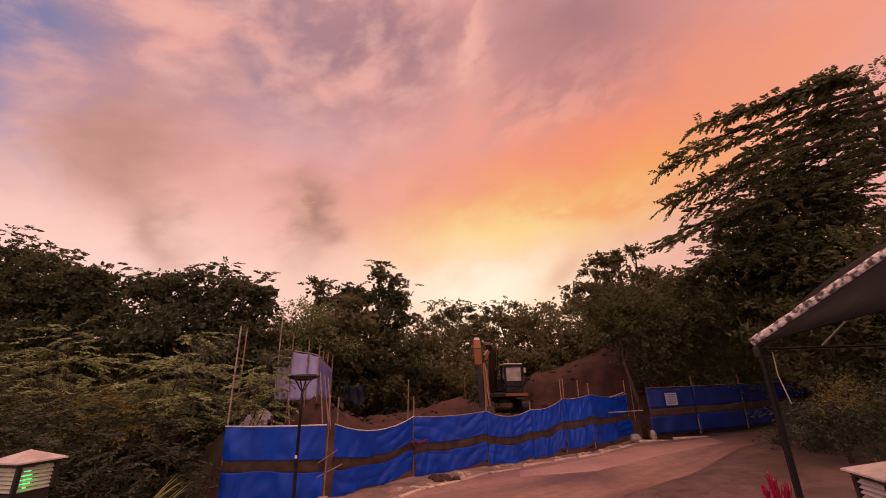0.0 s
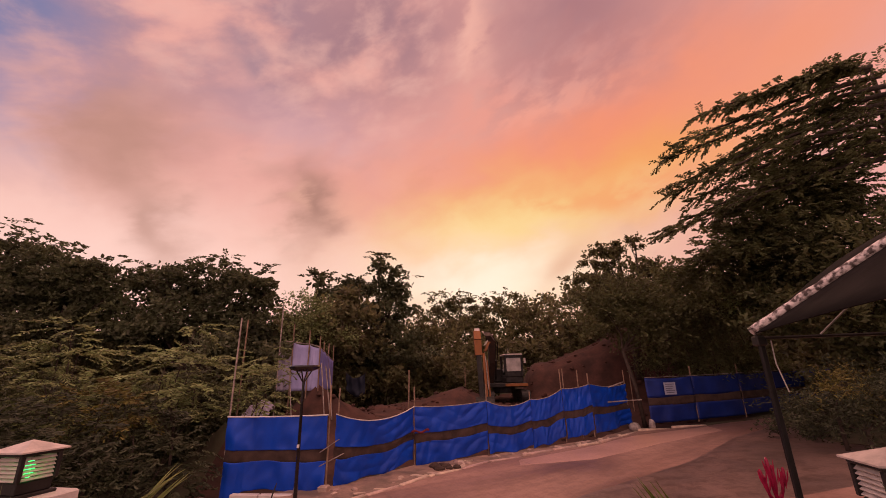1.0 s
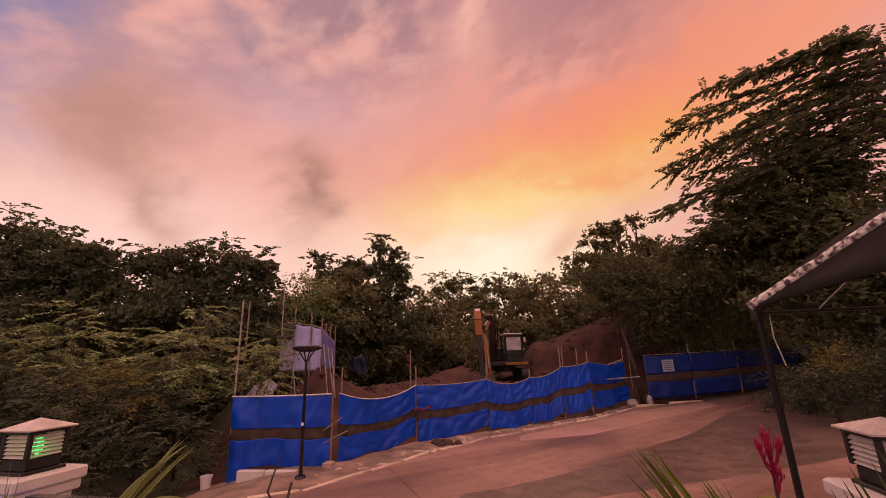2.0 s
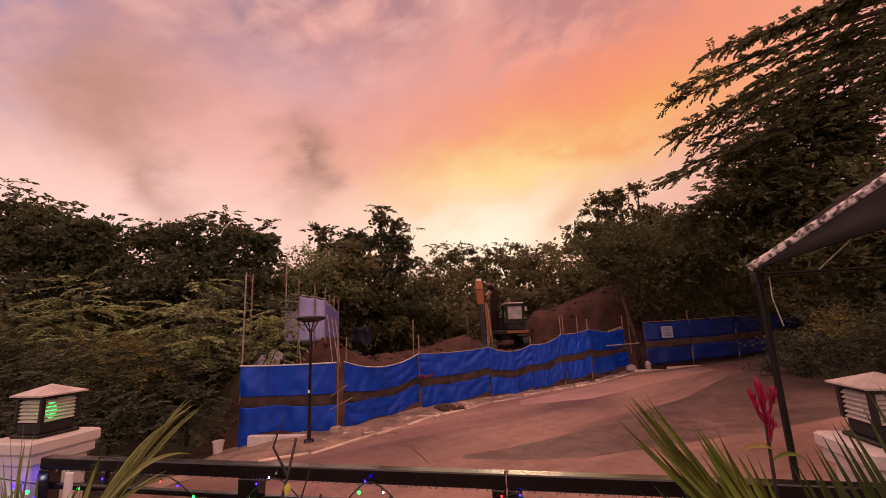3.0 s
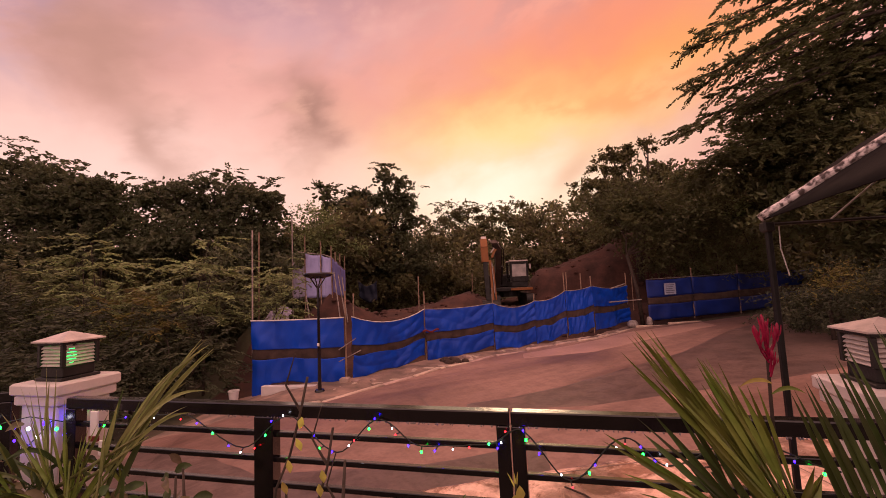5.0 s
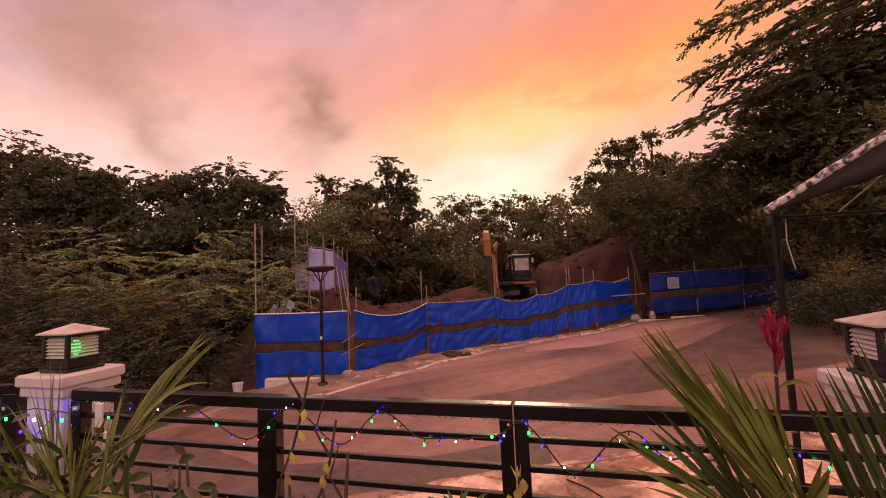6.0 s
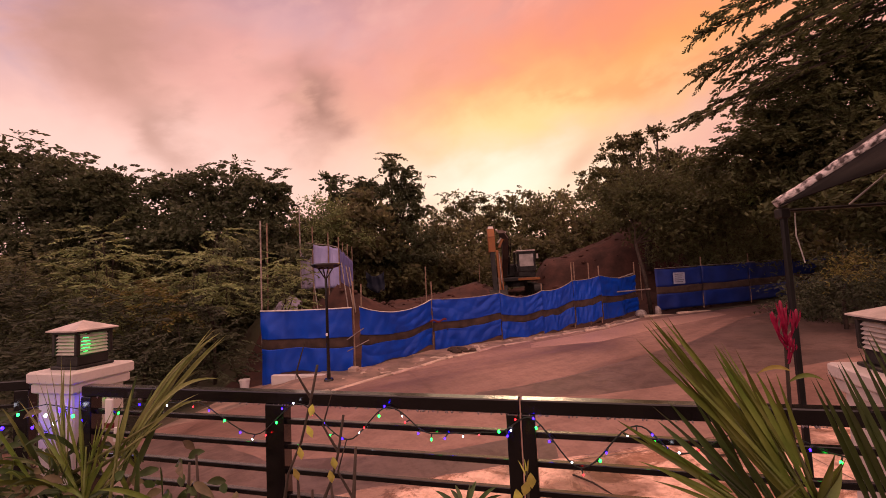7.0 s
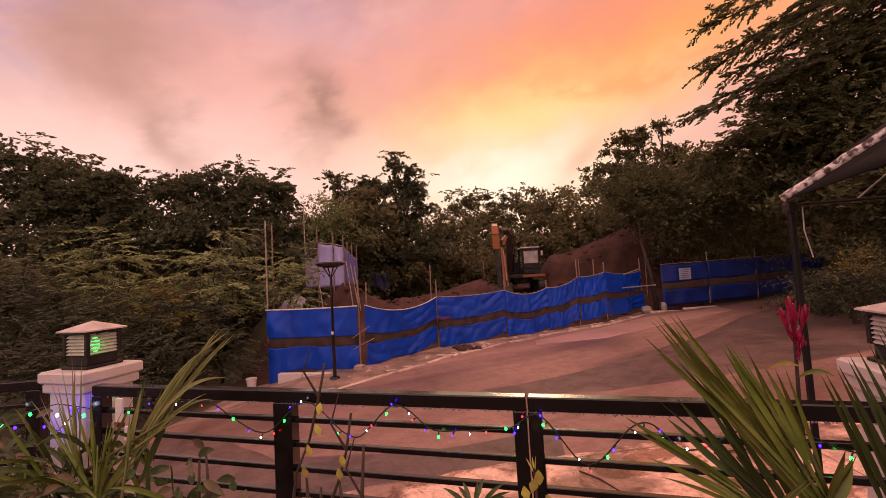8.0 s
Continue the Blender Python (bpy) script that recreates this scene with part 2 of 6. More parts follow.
TENT_EDGE = material("silvered_canvas_edge", (0.74, 0.66, 0.63), 0.4, vary=0.5, scale=30, bump=0.8, fine=26, second=(0.07, 0.05, 0.045))
ROPE = material("white_cord", (0.7, 0.65, 0.6), 0.7, bump=0.1)
RED_FLOWER = material("crimson_bract", (0.36, 0.010, 0.07), 0.35, vary=0.3, scale=20, bump=0.1, island=0.3, translucent=0.25)
WIRE = material("green_black_wire", (0.015, 0.02, 0.015), 0.5, bump=0)
PAPER = material("white_plastic", (0.78, 0.72, 0.70), 0.5, vary=0.1, bump=0.1)
RED_TAPE = material("red_tape", (0.15, 0.010, 0.014), 0.45, vary=0.2, bump=0.1)
GREY_SIGN = material("grey_board", (0.32, 0.34, 0.46), 0.6, vary=0.2, scale=5, bump=0.05)
GREY_INK = material("grey_ink", (0.10, 0.11, 0.16), 0.6, vary=0.2, bump=0)
BULBS = {
    "green": material("led_green", (0.1, 0.8, 0.3), 0.3, bump=0, emit=((0.006, 1.0, 0.04), 14.0)),
    "red": material("led_red", (0.8, 0.1, 0.1), 0.3, bump=0, emit=((1.0, 0.008, 0.014), 12.0)),
    "blue": material("led_violet", (0.2, 0.1, 0.8), 0.3, bump=0, emit=((0.006, 0.001, 1.0), 46.0)),
    "white": material("led_white", (0.8, 0.8, 0.8), 0.3, bump=0, emit=((0.9, 0.88, 1.0), 10.0)),
}


def glass(name, tint, rough=0.08):
    m = bpy.data.materials.new(name)
    m.use_nodes = True
    b = m.node_tree.nodes["Principled BSDF"]
    b.inputs["Base Color"].default_value = (*tint, 1)
    b.inputs["Roughness"].default_value = rough
    b.inputs["Transmission Weight"].default_value = 0.85
    b.inputs["IOR"].default_value = 1.3
    return m


CAB_GLASS = glass("cab_glass", (0.8, 0.8, 0.8))
# the sky's reflection in the windscreen, put into a pale base colour
SKY_GLASS = material("sky_reflection_glass", (0.42, 0.36, 0.33), 0.22, vary=0.5, scale=2.2, bump=0.02, spec=0.9, second=(0.22, 0.19, 0.18))


def weather(m, scale, low, high, tone):
    """Ragged stains over a surface's own colour."""
    t = m.node_tree
    b = t.nodes["Principled BSDF"]
    old = b.inputs["Base Color"].links[0].from_socket
    tc = t.nodes.new("ShaderNodeTexCoord")
    n = t.nodes.new("ShaderNodeTexNoise")
    n.inputs["Scale"].default_value = scale
    n.inputs["Detail"].default_value = 11
    n.inputs["Roughness"].default_value = 0.72
    n.inputs["Distortion"].default_value = 0.6
    t.links.new(tc.outputs["Object"], n.inputs["Vector"])
    r = t.nodes.new("ShaderNodeMapRange")
    r.inputs["From Min"].default_value, r.inputs["From Max"].default_value = low, high
    t.links.new(n.outputs["Fac"], r.inputs["Value"])
    mix = t.nodes.new("ShaderNodeMix")
    mix.data_type = "RGBA"
    mix.blend_type = "MULTIPLY"
    mix.inputs[7].default_value = (*tone, 1)
    t.links.new(r.outputs[0], mix.inputs[0])
    t.links.new(old, mix.inputs[6])
    t.links.new(mix.outputs[2], b.inputs["Base Color"])


_crease = [n for n in TENT_EDGE.node_tree.nodes if n.bl_idname == "ShaderNodeMapRange"][0]
_crease.inputs["From Min"].default_value, _crease.inputs["From Max"].default_value = 0.43, 0.60
weather(CONCRETE, 1.3, 0.52, 0.58, (0.44, 0.36, 0.32))
weather(CONCRETE, 7.0, 0.48, 0.62, (0.74, 0.69, 0.65))


def road_material():
    """Worn concrete: long tyre-polished stripes, damp darker lanes, dust."""
    m = material("worn_concrete_road", (0.355, 0.21, 0.168), 0.34, vary=0.5, scale=0.35, bump=0.4, fine=13, second=(0.25, 0.152, 0.124))
    t = m.node_tree
    b = t.nodes["Principled BSDF"]
    old = b.inputs["Base Color"].links[0].from_socket
    tc = t.nodes.new("ShaderNodeTexCoord")
    mp = t.nodes.new("ShaderNodeMapping")
    mp.vector_type = "TEXTURE"
    mp.inputs["Rotation"].default_value = (0, 0, radians(36))
    mp.inputs["Scale"].default_value = (9.0, 2.6, 1)
    t.links.new(tc.outputs["Object"], mp.inputs[0])
    n = t.nodes.new("ShaderNodeTexNoise")
    n.inputs["Scale"].default_value = 1.0
    n.inputs["Detail"].default_value = 6
    n.inputs["Distortion"].default_value = 0.5
    t.links.new(mp.outputs[0], n.inputs["Vector"])
    r = t.nodes.new("ShaderNodeMapRange")
    r.inputs["From Min"].default_value, r.inputs["From Max"].default_value = 0.42, 0.60
    t.links.new(n.outputs["Fac"], r.inputs["Value"])
    mix = t.nodes.new("ShaderNodeMix")
    mix.data_type = "RGBA"
    mix.blend_type = "MULTIPLY"
    mix.inputs[7].default_value = (0.66, 0.63, 0.62, 1)
    t.links.new(r.outputs[0], mix.inputs[0])
    t.links.new(old, mix.inputs[6])
    mp2 = t.nodes.new("ShaderNodeMapping")
    mp2.vector_type = "TEXTURE"
    mp2.inputs["Rotation"].default_value = (0, 0, radians(38))
    mp2.inputs["Scale"].default_value = (7.0, 0.55, 1)
    t.links.new(tc.outputs["Object"], mp2.inputs[0])
    n2_ = t.nodes.new("ShaderNodeTexNoise")
    n2_.inputs["Scale"].default_value = 1.0
    n2_.inputs["Detail"].default_value = 5
    t.links.new(mp2.outputs[0], n2_.inputs["Vector"])
    r2 = t.nodes.new("ShaderNodeMapRange")
    r2.inputs["From Min"].default_value, r2.inputs["From Max"].default_value = 0.48, 0.66
    t.links.new(n2_.outputs["Fac"], r2.inputs["Value"])
    mix2 = t.nodes.new("ShaderNodeMix")
    mix2.data_type = "RGBA"
    mix2.blend_type = "MULTIPLY"
    mix2.inputs[7].default_value = (0.80, 0.78, 0.78, 1)
    t.links.new(r2.outputs[0], mix2.inputs[0])
    t.links.new(mix.outputs[2], mix2.inputs[6])
    n3 = t.nodes.new("ShaderNodeTexNoise")
    n3.inputs["Scale"].default_value = 3.2
    n3.inputs["Detail"].default_value = 10
    n3.inputs["Roughness"].default_value = 0.72
    t.links.new(tc.outputs["Object"], n3.inputs["Vector"])
    r3 = t.nodes.new("ShaderNodeMapRange")
    r3.inputs["From Min"].default_value, r3.inputs["From Max"].default_value = 0.44, 0.60
    t.links.new(n3.outputs["Fac"], r3.inputs["Value"])
    mix3 = t.nodes.new("ShaderNodeMix")
    mix3.data_type = "RGBA"
    mix3.blend_type = "MULTIPLY"
    mix3.inputs[7].default_value = (0.80, 0.77, 0.76, 1)
    t.links.new(r3.outputs[0], mix3.inputs[0])
    t.links.new(mix2.outputs[2], mix3.inputs[6])
    t.links.new(mix3.outputs[2], b.inputs["Base Color"])
    # damp hollows shine, dry dust does not
    rr = t.nodes.new("ShaderNodeMapRange")
    rr.inputs["To Min"].default_value, rr.inputs["To Max"].default_value = 0.66, 0.40
    t.links.new(r.outputs[0], rr.inputs["Value"])
    t.links.new(rr.outputs[0], b.inputs["Roughness"])
    return m


ROAD = road_material()
_ramp = [n for n in CONCRETE.node_tree.nodes if n.bl_idname == "ShaderNodeMapRange"][0]
_ramp.inputs["From Min"].default_value, _ramp.inputs["From Max"].default_value = 0.48, 0.58
DARK_PATCH = material("dark_patched_concrete", (0.125, 0.085, 0.075), 0.42, vary=0.7, scale=0.7, bump=0.35, fine=13, second=(0.19, 0.12, 0.10))
weather(DARK_PATCH, 2.4, 0.46, 0.60, (0.62, 0.58, 0.56))
PALE_PATCH = material("pale_patched_concrete", (0.47, 0.28, 0.215), 0.40, vary=0.6, scale=0.6, bump=0.3, fine=13, second=(0.34, 0.205, 0.165))
VERGE = material("verge_dirt", (0.34, 0.22, 0.17), 0.9, vary=0.5, scale=1.6, bump=0.9, fine=14, second=(0.14, 0.10, 0.08))


# ---- mesh tools ----
class Geo:
    """Vertices and faces gathered for one mesh."""

    def __init__(self):
        self.v, self.f = [], []

    def add(self, verts, faces):
        k = len(self.v)
        self.v += [tuple(p) for p in verts]
        self.f += [tuple(i + k for i in f) for f in faces]

    def box(self, lo, hi, m=None, bevel=0.0):
        (a, b, c), (d, e, f) = lo, hi
        if bevel:
            s = bevel
            pts = []
            for z, k in ((c, s), (c + s, 0), (f - s, 0), (f, s)):
                q = s if k == 0 else s
                x0, x1, y0, y1 = a + k, d - k, b + k, e - k
                pts += [(x0 + q, y0, z), (x1 - q, y0, z), (x1, y0 + q, z), (x1, y1 - q, z), (x1 - q, y1, z), (x0 + q, y1, z), (x0, y1 - q, z), (x0, y0 + q, z)]
            fs = [tuple(range(7, -1, -1)), tuple(range(24, 32))]
            for r in range(3):
                fs += [(r * 8 + i, r * 8 + (i + 1) % 8, r * 8 + 8 + (i + 1) % 8, r * 8 + 8 + i) for i in range(8)]
        else:
            pts = [(x, y, z) for z in (c, f) for x, y in ((a, b), (d, b), (d, e), (a, e))]
            fs = [(3, 2, 1, 0), (4, 5, 6, 7), (0, 1, 5, 4), (1, 2, 6, 5), (2, 3, 7, 6), (3, 0, 4, 7)]
        if m is not None:
            pts = [m @ Vector(p) for p in pts]
        self.add(pts, fs)
        return self

    def tube(self, pts, radii, n=8, cap=True):
        pts = [Vector(p) for p in pts]
        if isinstance(radii, (int, float)):
            radii = [radii] * len(pts)
        rings = []
        for i, p in enumerate(pts):
            d = (pts[min(i + 1, len(pts) - 1)] - pts[max(i - 1, 0)]).normalized()
            u = d.cross(Vector((0.31, 0.17, 0.93)) if abs(d.z) < 0.9 else Vector((1, 0.1, 0))).normalized()
            w = d.cross(u)
            rings += [p + (u * math.cos(6.28318 * k / n) + w * math.sin(6.28318 * k / n)) * radii[i] for k in range(n)]
        fs = [(r * n + k, r * n + (k + 1) % n, (r + 1) * n + (k + 1) % n, (r + 1) * n + k) for r in range(len(pts) - 1) for k in range(n)]
        if cap:
            fs += [tuple(range(n - 1, -1, -1)), tuple(range((len(pts) - 1) * n, len(pts) * n))]
        self.add(rings, fs)
        return self

    def ball(self, c, r, n=8, m=5):
        pts, fs = [], []
        for i in range(m + 1):
            a = math.pi * i / m
            pts += [(c[0] + r[0] * math.sin(a) * math.cos(6.28318 * k / n), c[1] + r[1] * math.sin(a) * math.sin(6.28318 * k / n), c[2] + r[2] * math.cos(a)) for k in range(n)]
        fs = [(i * n + k, (i + 1) * n + k, (i + 1) * n + (k + 1) % n, i * n + (k + 1) % n) for i in range(m) for k in range(n)]
        self.add(pts, fs)
        return self

    def grid(self, fn, nu, nv):
        self.add([fn(i / nu, j / nv) for j in range(nv + 1) for i in range(nu + 1)],
                 [(j * (nu + 1) + i, j * (nu + 1) + i + 1, (j + 1) * (nu + 1) + i + 1, (j + 1) * (nu + 1) + i) for j in range(nv) for i in range(nu)])
        return self

    def cloth(self, fn, nu, nv, thick=0.012):
        """A sheet with two sides, a hand's breadth of hem and a real edge."""
        front = [Vector(fn(i / nu, j / nv)) for j in range(nv + 1) for i in range(nu + 1)]
        off = (front[nu] - front[0]).cross(front[nv * (nu + 1)] - front[0]).normalized() * thick
        w = nu + 1
        k = len(front)
        fs = [(j * w + i, j * w + i + 1, (j + 1) * w + i + 1, (j + 1) * w + i) for j in range(nv) for i in range(nu)]
        fs += [tuple(k + q for q in reversed(f)) for f in fs]
        rim = [i for i in range(w)] + [j * w + nu for j in range(1, nv + 1)] + [nv * w + i for i in range(nu - 1, -1, -1)] + [j * w for j in range(nv - 1, 0, -1)]
        fs += [(rim[i], k + rim[i], k + rim[(i + 1) % len(rim)], rim[(i + 1) % len(rim)]) for i in range(len(rim))]
        self.add(front + [p - off for p in front], fs)
        return self

    def mesh(self, name, mat, smooth=False):
        me = bpy.data.meshes.new(name)
        me.from_pydata(self.v, [], self.f)
        me.materials.append(mat)
        if smooth:
            me.polygons.foreach_set("use_smooth", [True] * len(me.polygons))
        me.update()
        return me


def part(name, geo, mat, parent, label="", smooth=False):
    ob = new(name, geo.mesh(name, mat, smooth))
    ob.parent = parent
    if label:
        tagged(ob, label)
    return ob


def thing(name, label, category, at=(0, 0, 0), turn=0.0, group="", kind=""):
    ob = new(name)
    ob.matrix_world = pose(*at, 0, 0, turn)
    return tagged(ob, label, category, group, kind)


def solid(name, geo, mat, label, category, kind="", smooth=False):
    return tagged(new(name, geo.mesh(name, mat, smooth)), label, category, "", kind)


def smooth01(v, lo, hi):
    t = min(max((v - lo) / (hi - lo), 0.0), 1.0)
    return t * t * (3 - 2 * t)


# ---- the ground ----
def road_z(x, y):
    return -1.08 + 0.055 * min(max(x - 0.5, 0.0), 14.0) - 0.45 * smooth01(-x, 5.0, 8.0)


FENCE = [(-7.45, 12.45), (-4.42, 12.55), (-2.5, 15.6), (0.0, 17.3), (1.75, 18.2), (3.1, 18.7), (4.35, 19.3), (6.55, 21.8)]
FENCE_RIGHT = [(7.3, 21.3), (9.6, 21.9), (12.05, 22.6), (14.5, 24.2), (18.0, 25.2)]


def fence_y(x):
    pts = FENCE + FENCE_RIGHT
    if x <= pts[0][0]:
        return pts[0][1] - 0.25 * (pts[0][0] - x)
    for (a, b), (c, d) in zip(pts, pts[1:]):
        if x <= c:
            return b + (d - b) * (x - a) / (c - a)
    return pts[-1][1]


KERB = [(-14.0, 5.6), (-9.9, 7.6), (-7.5, 9.0), (-5.2, 9.75), (-4.18, 10.25), (-3.05, 11.85), (-1.76, 13.9), (0.05, 16.1), (2.4, 17.6), (4.35, 18.5), (6.5, 20.8), (9.6, 21.2), (12.0, 21.9), (16.0, 23.5)]


def kerb_y(x):
    for (a, b), (c, d) in zip(KERB, KERB[1:]):
        if x <= c:
            return b + (d - b) * (x - a) / (c - a)
    return KERB[-1][1]


def ground_z(x, y):
    z = road_z(x, y) - 0.04
    behind = y - fence_y(x) - 0.3
    # the left bank falls away from the road
    z -= 2.2 * smooth01(-x, 7.0, 17.0) * smooth01(y, 2.0, 9.0)
    # the site behind the fence rises towards the hill
    s = smooth01(behind, 0.0, 7.0)
    z += s * (1.25 + 0.35 * noise.noise((x * 0.35, y * 0.35, 3.0)) + 0.12 * noise.noise((x * 1.3, y * 1.3, 7.0)))
    z += 0.12 * max(0.0, y - 30.0) * smooth01(y, 28.0, 45.0) if y < 120 else 10.8
    # heaps of red earth
    for cx, cy, r, h in ((-4.5, 24.0, 3.0, 0.35), (-7.0, 17.9, 1.9, 2.0), (-9.9, 16.4, 2.0, 1.5), (-1.6, 24.8, 2.4, 0.7), (-5.2, 21.5, 1.4, 0.3)):
        d = math.hypot(x - cx, y - cy) / r
        if d < 1.6:
            z += h * math.exp(-d * d * 2.0) * (1 + 0.45 * noise.noise((x * 0.9, y * 0.9, 1.0)) + 0.2 * noise.noise((x * 2.3, y * 2.3, 4.0)))
    # the cut face of the dug hill beside the excavator
    if 1.5 < x < 14.0 and 24.0 < y < 40.0:
        wob = noise.noise((x * 0.7, y * 0.5, 9.0))
        crest = 2.0 + 0.16 * (min(x, 6.3) - 2.4) + 0.50 * max(0.0, min(x, 9.0) - 6.3) + 0.12 * noise.noise((x * 1.6, y * 1.6, 6.0))
        face = smooth01(y + 0.5 * wob, 25.9, 27.5)
        z += crest * face * smooth01(x + 0.25 * wob, 2.0, 2.9) * (1 - smooth01(x, 9.6, 12.6)) * (1 - 0.6 * smooth01(y, 30.0, 38.0)) * (0.80 + 0.20 * smooth01(y, 27.0, 28.6))
    # wooded slope to the right of the road
    z += 5.0 * smooth01(x - 0.35 * (y - 12), 11.0, 30.0) * smooth01(y, 4.0, 14.0)
    return z


def build_ground():
    xs = sorted({*[-400, -250, -150, -100, -70, -50, -40, -34], *[round(-30 + 0.5 * i, 2) for i in range(121)], *[34, 40, 50, 70, 100, 150, 250, 400]})
    ys = sorted({*[-400, -200, -100, -50, -25, -12, -6, -2], *[round(0.5 * i, 2) for i in range(0, 91)], *[round(25.25 + 0.25 * i, 2) for i in range(15)], *[48, 52, 58, 66, 80, 100, 120, 150, 250, 500]})
    g = Geo()
    w = len(xs)
    g.v = [(x, y, ground_z(x, y)) for y in ys for x in xs]
    g.f = [(j * w + i, j * w + i + 1, (j + 1) * w + i + 1, (j + 1) * w + i) for j in range(len(ys) - 1) for i in range(w - 1)]
    me = g.mesh("ground", GROUND, True)
    me.materials.append(SOIL)
    for p in me.polygons:
        c = p.center
        b = c.y - fence_y(c.x)
        if b > 0.2 and c.y < 34 and -9.5 < c.x < 13:
            p.material_index = 1
    tagged(new("ground", me), "bare earth and rough grass sloping up to woods", "ground", "", "structure")


build_ground()


def build_road():
    """One slab from the lower drive to the bend past the fence."""
    g = Geo()

    def surface(u, v):
        x = -11.5 + 27.0 * u
        far = kerb_y(x)
        far -= 0.12 * noise.noise((x * 1.7, 0.0, 0.0))
        near = 3.4
        y = near + (far - near) * v
        return (x, y, road_z(x, y) + 0.012 * noise.noise((x * 0.6, y * 0.6, 0.0)))

    g.grid(surface, 120, 40)
    solid("road", g, ROAD, "worn damp concrete road climbing past the site fence", "road", "structure", True)
    # newer pours and a darker near strip laid over the old slab, each edged
    for mat, label, near, far, x0, x1 in (
        (DARK_PATCH, "darker patched strip of damp concrete", ((-0.6, 9.9), (2.0, 9.6), (6.0, 10.6), (9.0, 11.6), (13.0, 14.0)), ((-0.6, 10.1), (2.0, 11.5), (6.0, 14.6), (9.0, 18.0), (13.0, 21.0)), -0.6, 13.0),
        (DARK_PATCH, "darker strip of concrete below the railing", ((-7.0, 3.6), (1.0, 3.6)), ((-7.0, 8.4), (-3.5, 6.6), (-1.0, 7.0), (1.0, 8.0)), -7.0, 1.0),
        (PALE_PATCH, "paler strip of concrete along the kerb", ((1.0, 15.4), (3.5, 15.6), (6.0, 17.4), (9.5, 19.6)), ((1.0, 16.3), (3.5, 17.7), (6.0, 19.8), (9.5, 20.9)), 1.0, 9.5),
    ):
        def along(line, x):
            for (a, b), (c, d) in zip(line, line[1:]):
                if x <= c:
                    return b + (d - b) * (x - a) / (c - a)
            return line[-1][1]

        def sheet(u, v):
            x = x0 + (x1 - x0) * u
            a, b = along(near, x), along(far, x)
            y = a + (b - a) * v + 0.05 * noise.noise((x * 1.5, v * 3.0, 8.0))
            return (x, y, road_z(x, y) + 0.012 * noise.noise((x * 0.6, y * 0.6, 0.0)) + (0.008 if 0 < u < 1 and 0 < v < 1 else -0.004))

        solid("road_patch", Geo().grid(sheet, 60, 24), mat, label, "road", "structure", True)
    g = Geo()

    def verge(u, v):
        x = -7.9 + 14.3 * u
        y = kerb_y(x) + 0.05 + (fence_y(x) + 0.15 - kerb_y(x)) * v
        return (x, y, ground_z(x, y) + 0.035 + 0.05 * noise.noise((x * 1.6, y * 1.6, 2.0)))

    g.grid(verge, 110, 14)
    solid("verge", g, VERGE, "dusty pale dirt verge between kerb and fence", "verge", "structure", True)
    g = Geo()

    def apron(u, v):
        x = -3.2 + 10.2 * u
        far = 5.15 + (x + 3.2) * 0.43 if x < 0.2 else 6.62 + (x - 0.2) * 0.23
        far += 0.06 * noise.noise((x * 2.2, 3.0, 0.0))
        y = 3.2 + (far - 3.2) * v
        return (x, y, road_z(x, y) + (0.05 if v < 1 else 0.01))

    g.grid(apron, 60, 24)
    solid("pavement", g, CONCRETE, "pale cracked concrete apron edged with a low lip", "pavement", "structure", False)


build_road()

def build_joints():
    """Dark sawn joints across the slabs."""
    for k, (ax, ay, bx, by) in enumerate(((-2.6, 12.2, -1.2, 9.6), (0.9, 16.4, 2.4, 13.6), (-6.6, 8.8, -5.0, 5.6))):
        n = 16

        def fn(u, v):
            x, y = ax + (bx - ax) * u, ay + (by - ay) * u
            d = Vector((by - ay, ax - bx, 0)).normalized()
            w = (v - 0.5) * 0.014 + 0.02 * noise.noise((u * 9, k, 0))
            x, y = x + d.x * w, y + d.y * w
            return (x, y, road_z(x, y) + 0.012 * noise.noise((x * 0.6, y * 0.6, 0.0)) + 0.013)

        solid("road_joint", Geo().grid(fn, n, 1), DARK_PATCH, "thin dark joint across the concrete", "road", "structure")
    for k, (ax, ay, bx, by) in enumerate(((0.3, 6.45, 6.5, 7.75), (1.2, 6.6, 1.6, 3.6), (3.9, 7.2, 4.4, 3.6), (-2.0, 5.5, -0.6, 3.6))):
        def fn(u, v):
            x, y = ax + (bx - ax) * u, ay + (by - ay) * u
            d = Vector((by - ay, ax - bx, 0)).normalized()
            w = (v - 0.5) * 0.018 + 0.03 * noise.noise((u * 7, k, 3))
            return (x + d.x * w, y + d.y * w, road_z(x, y) + 0.0545)

        solid("pavement_joint", Geo().grid(fn, 24, 1), VERGE, "irregular dark crack in the pale concrete", "pavement", "structure")


build_joints()


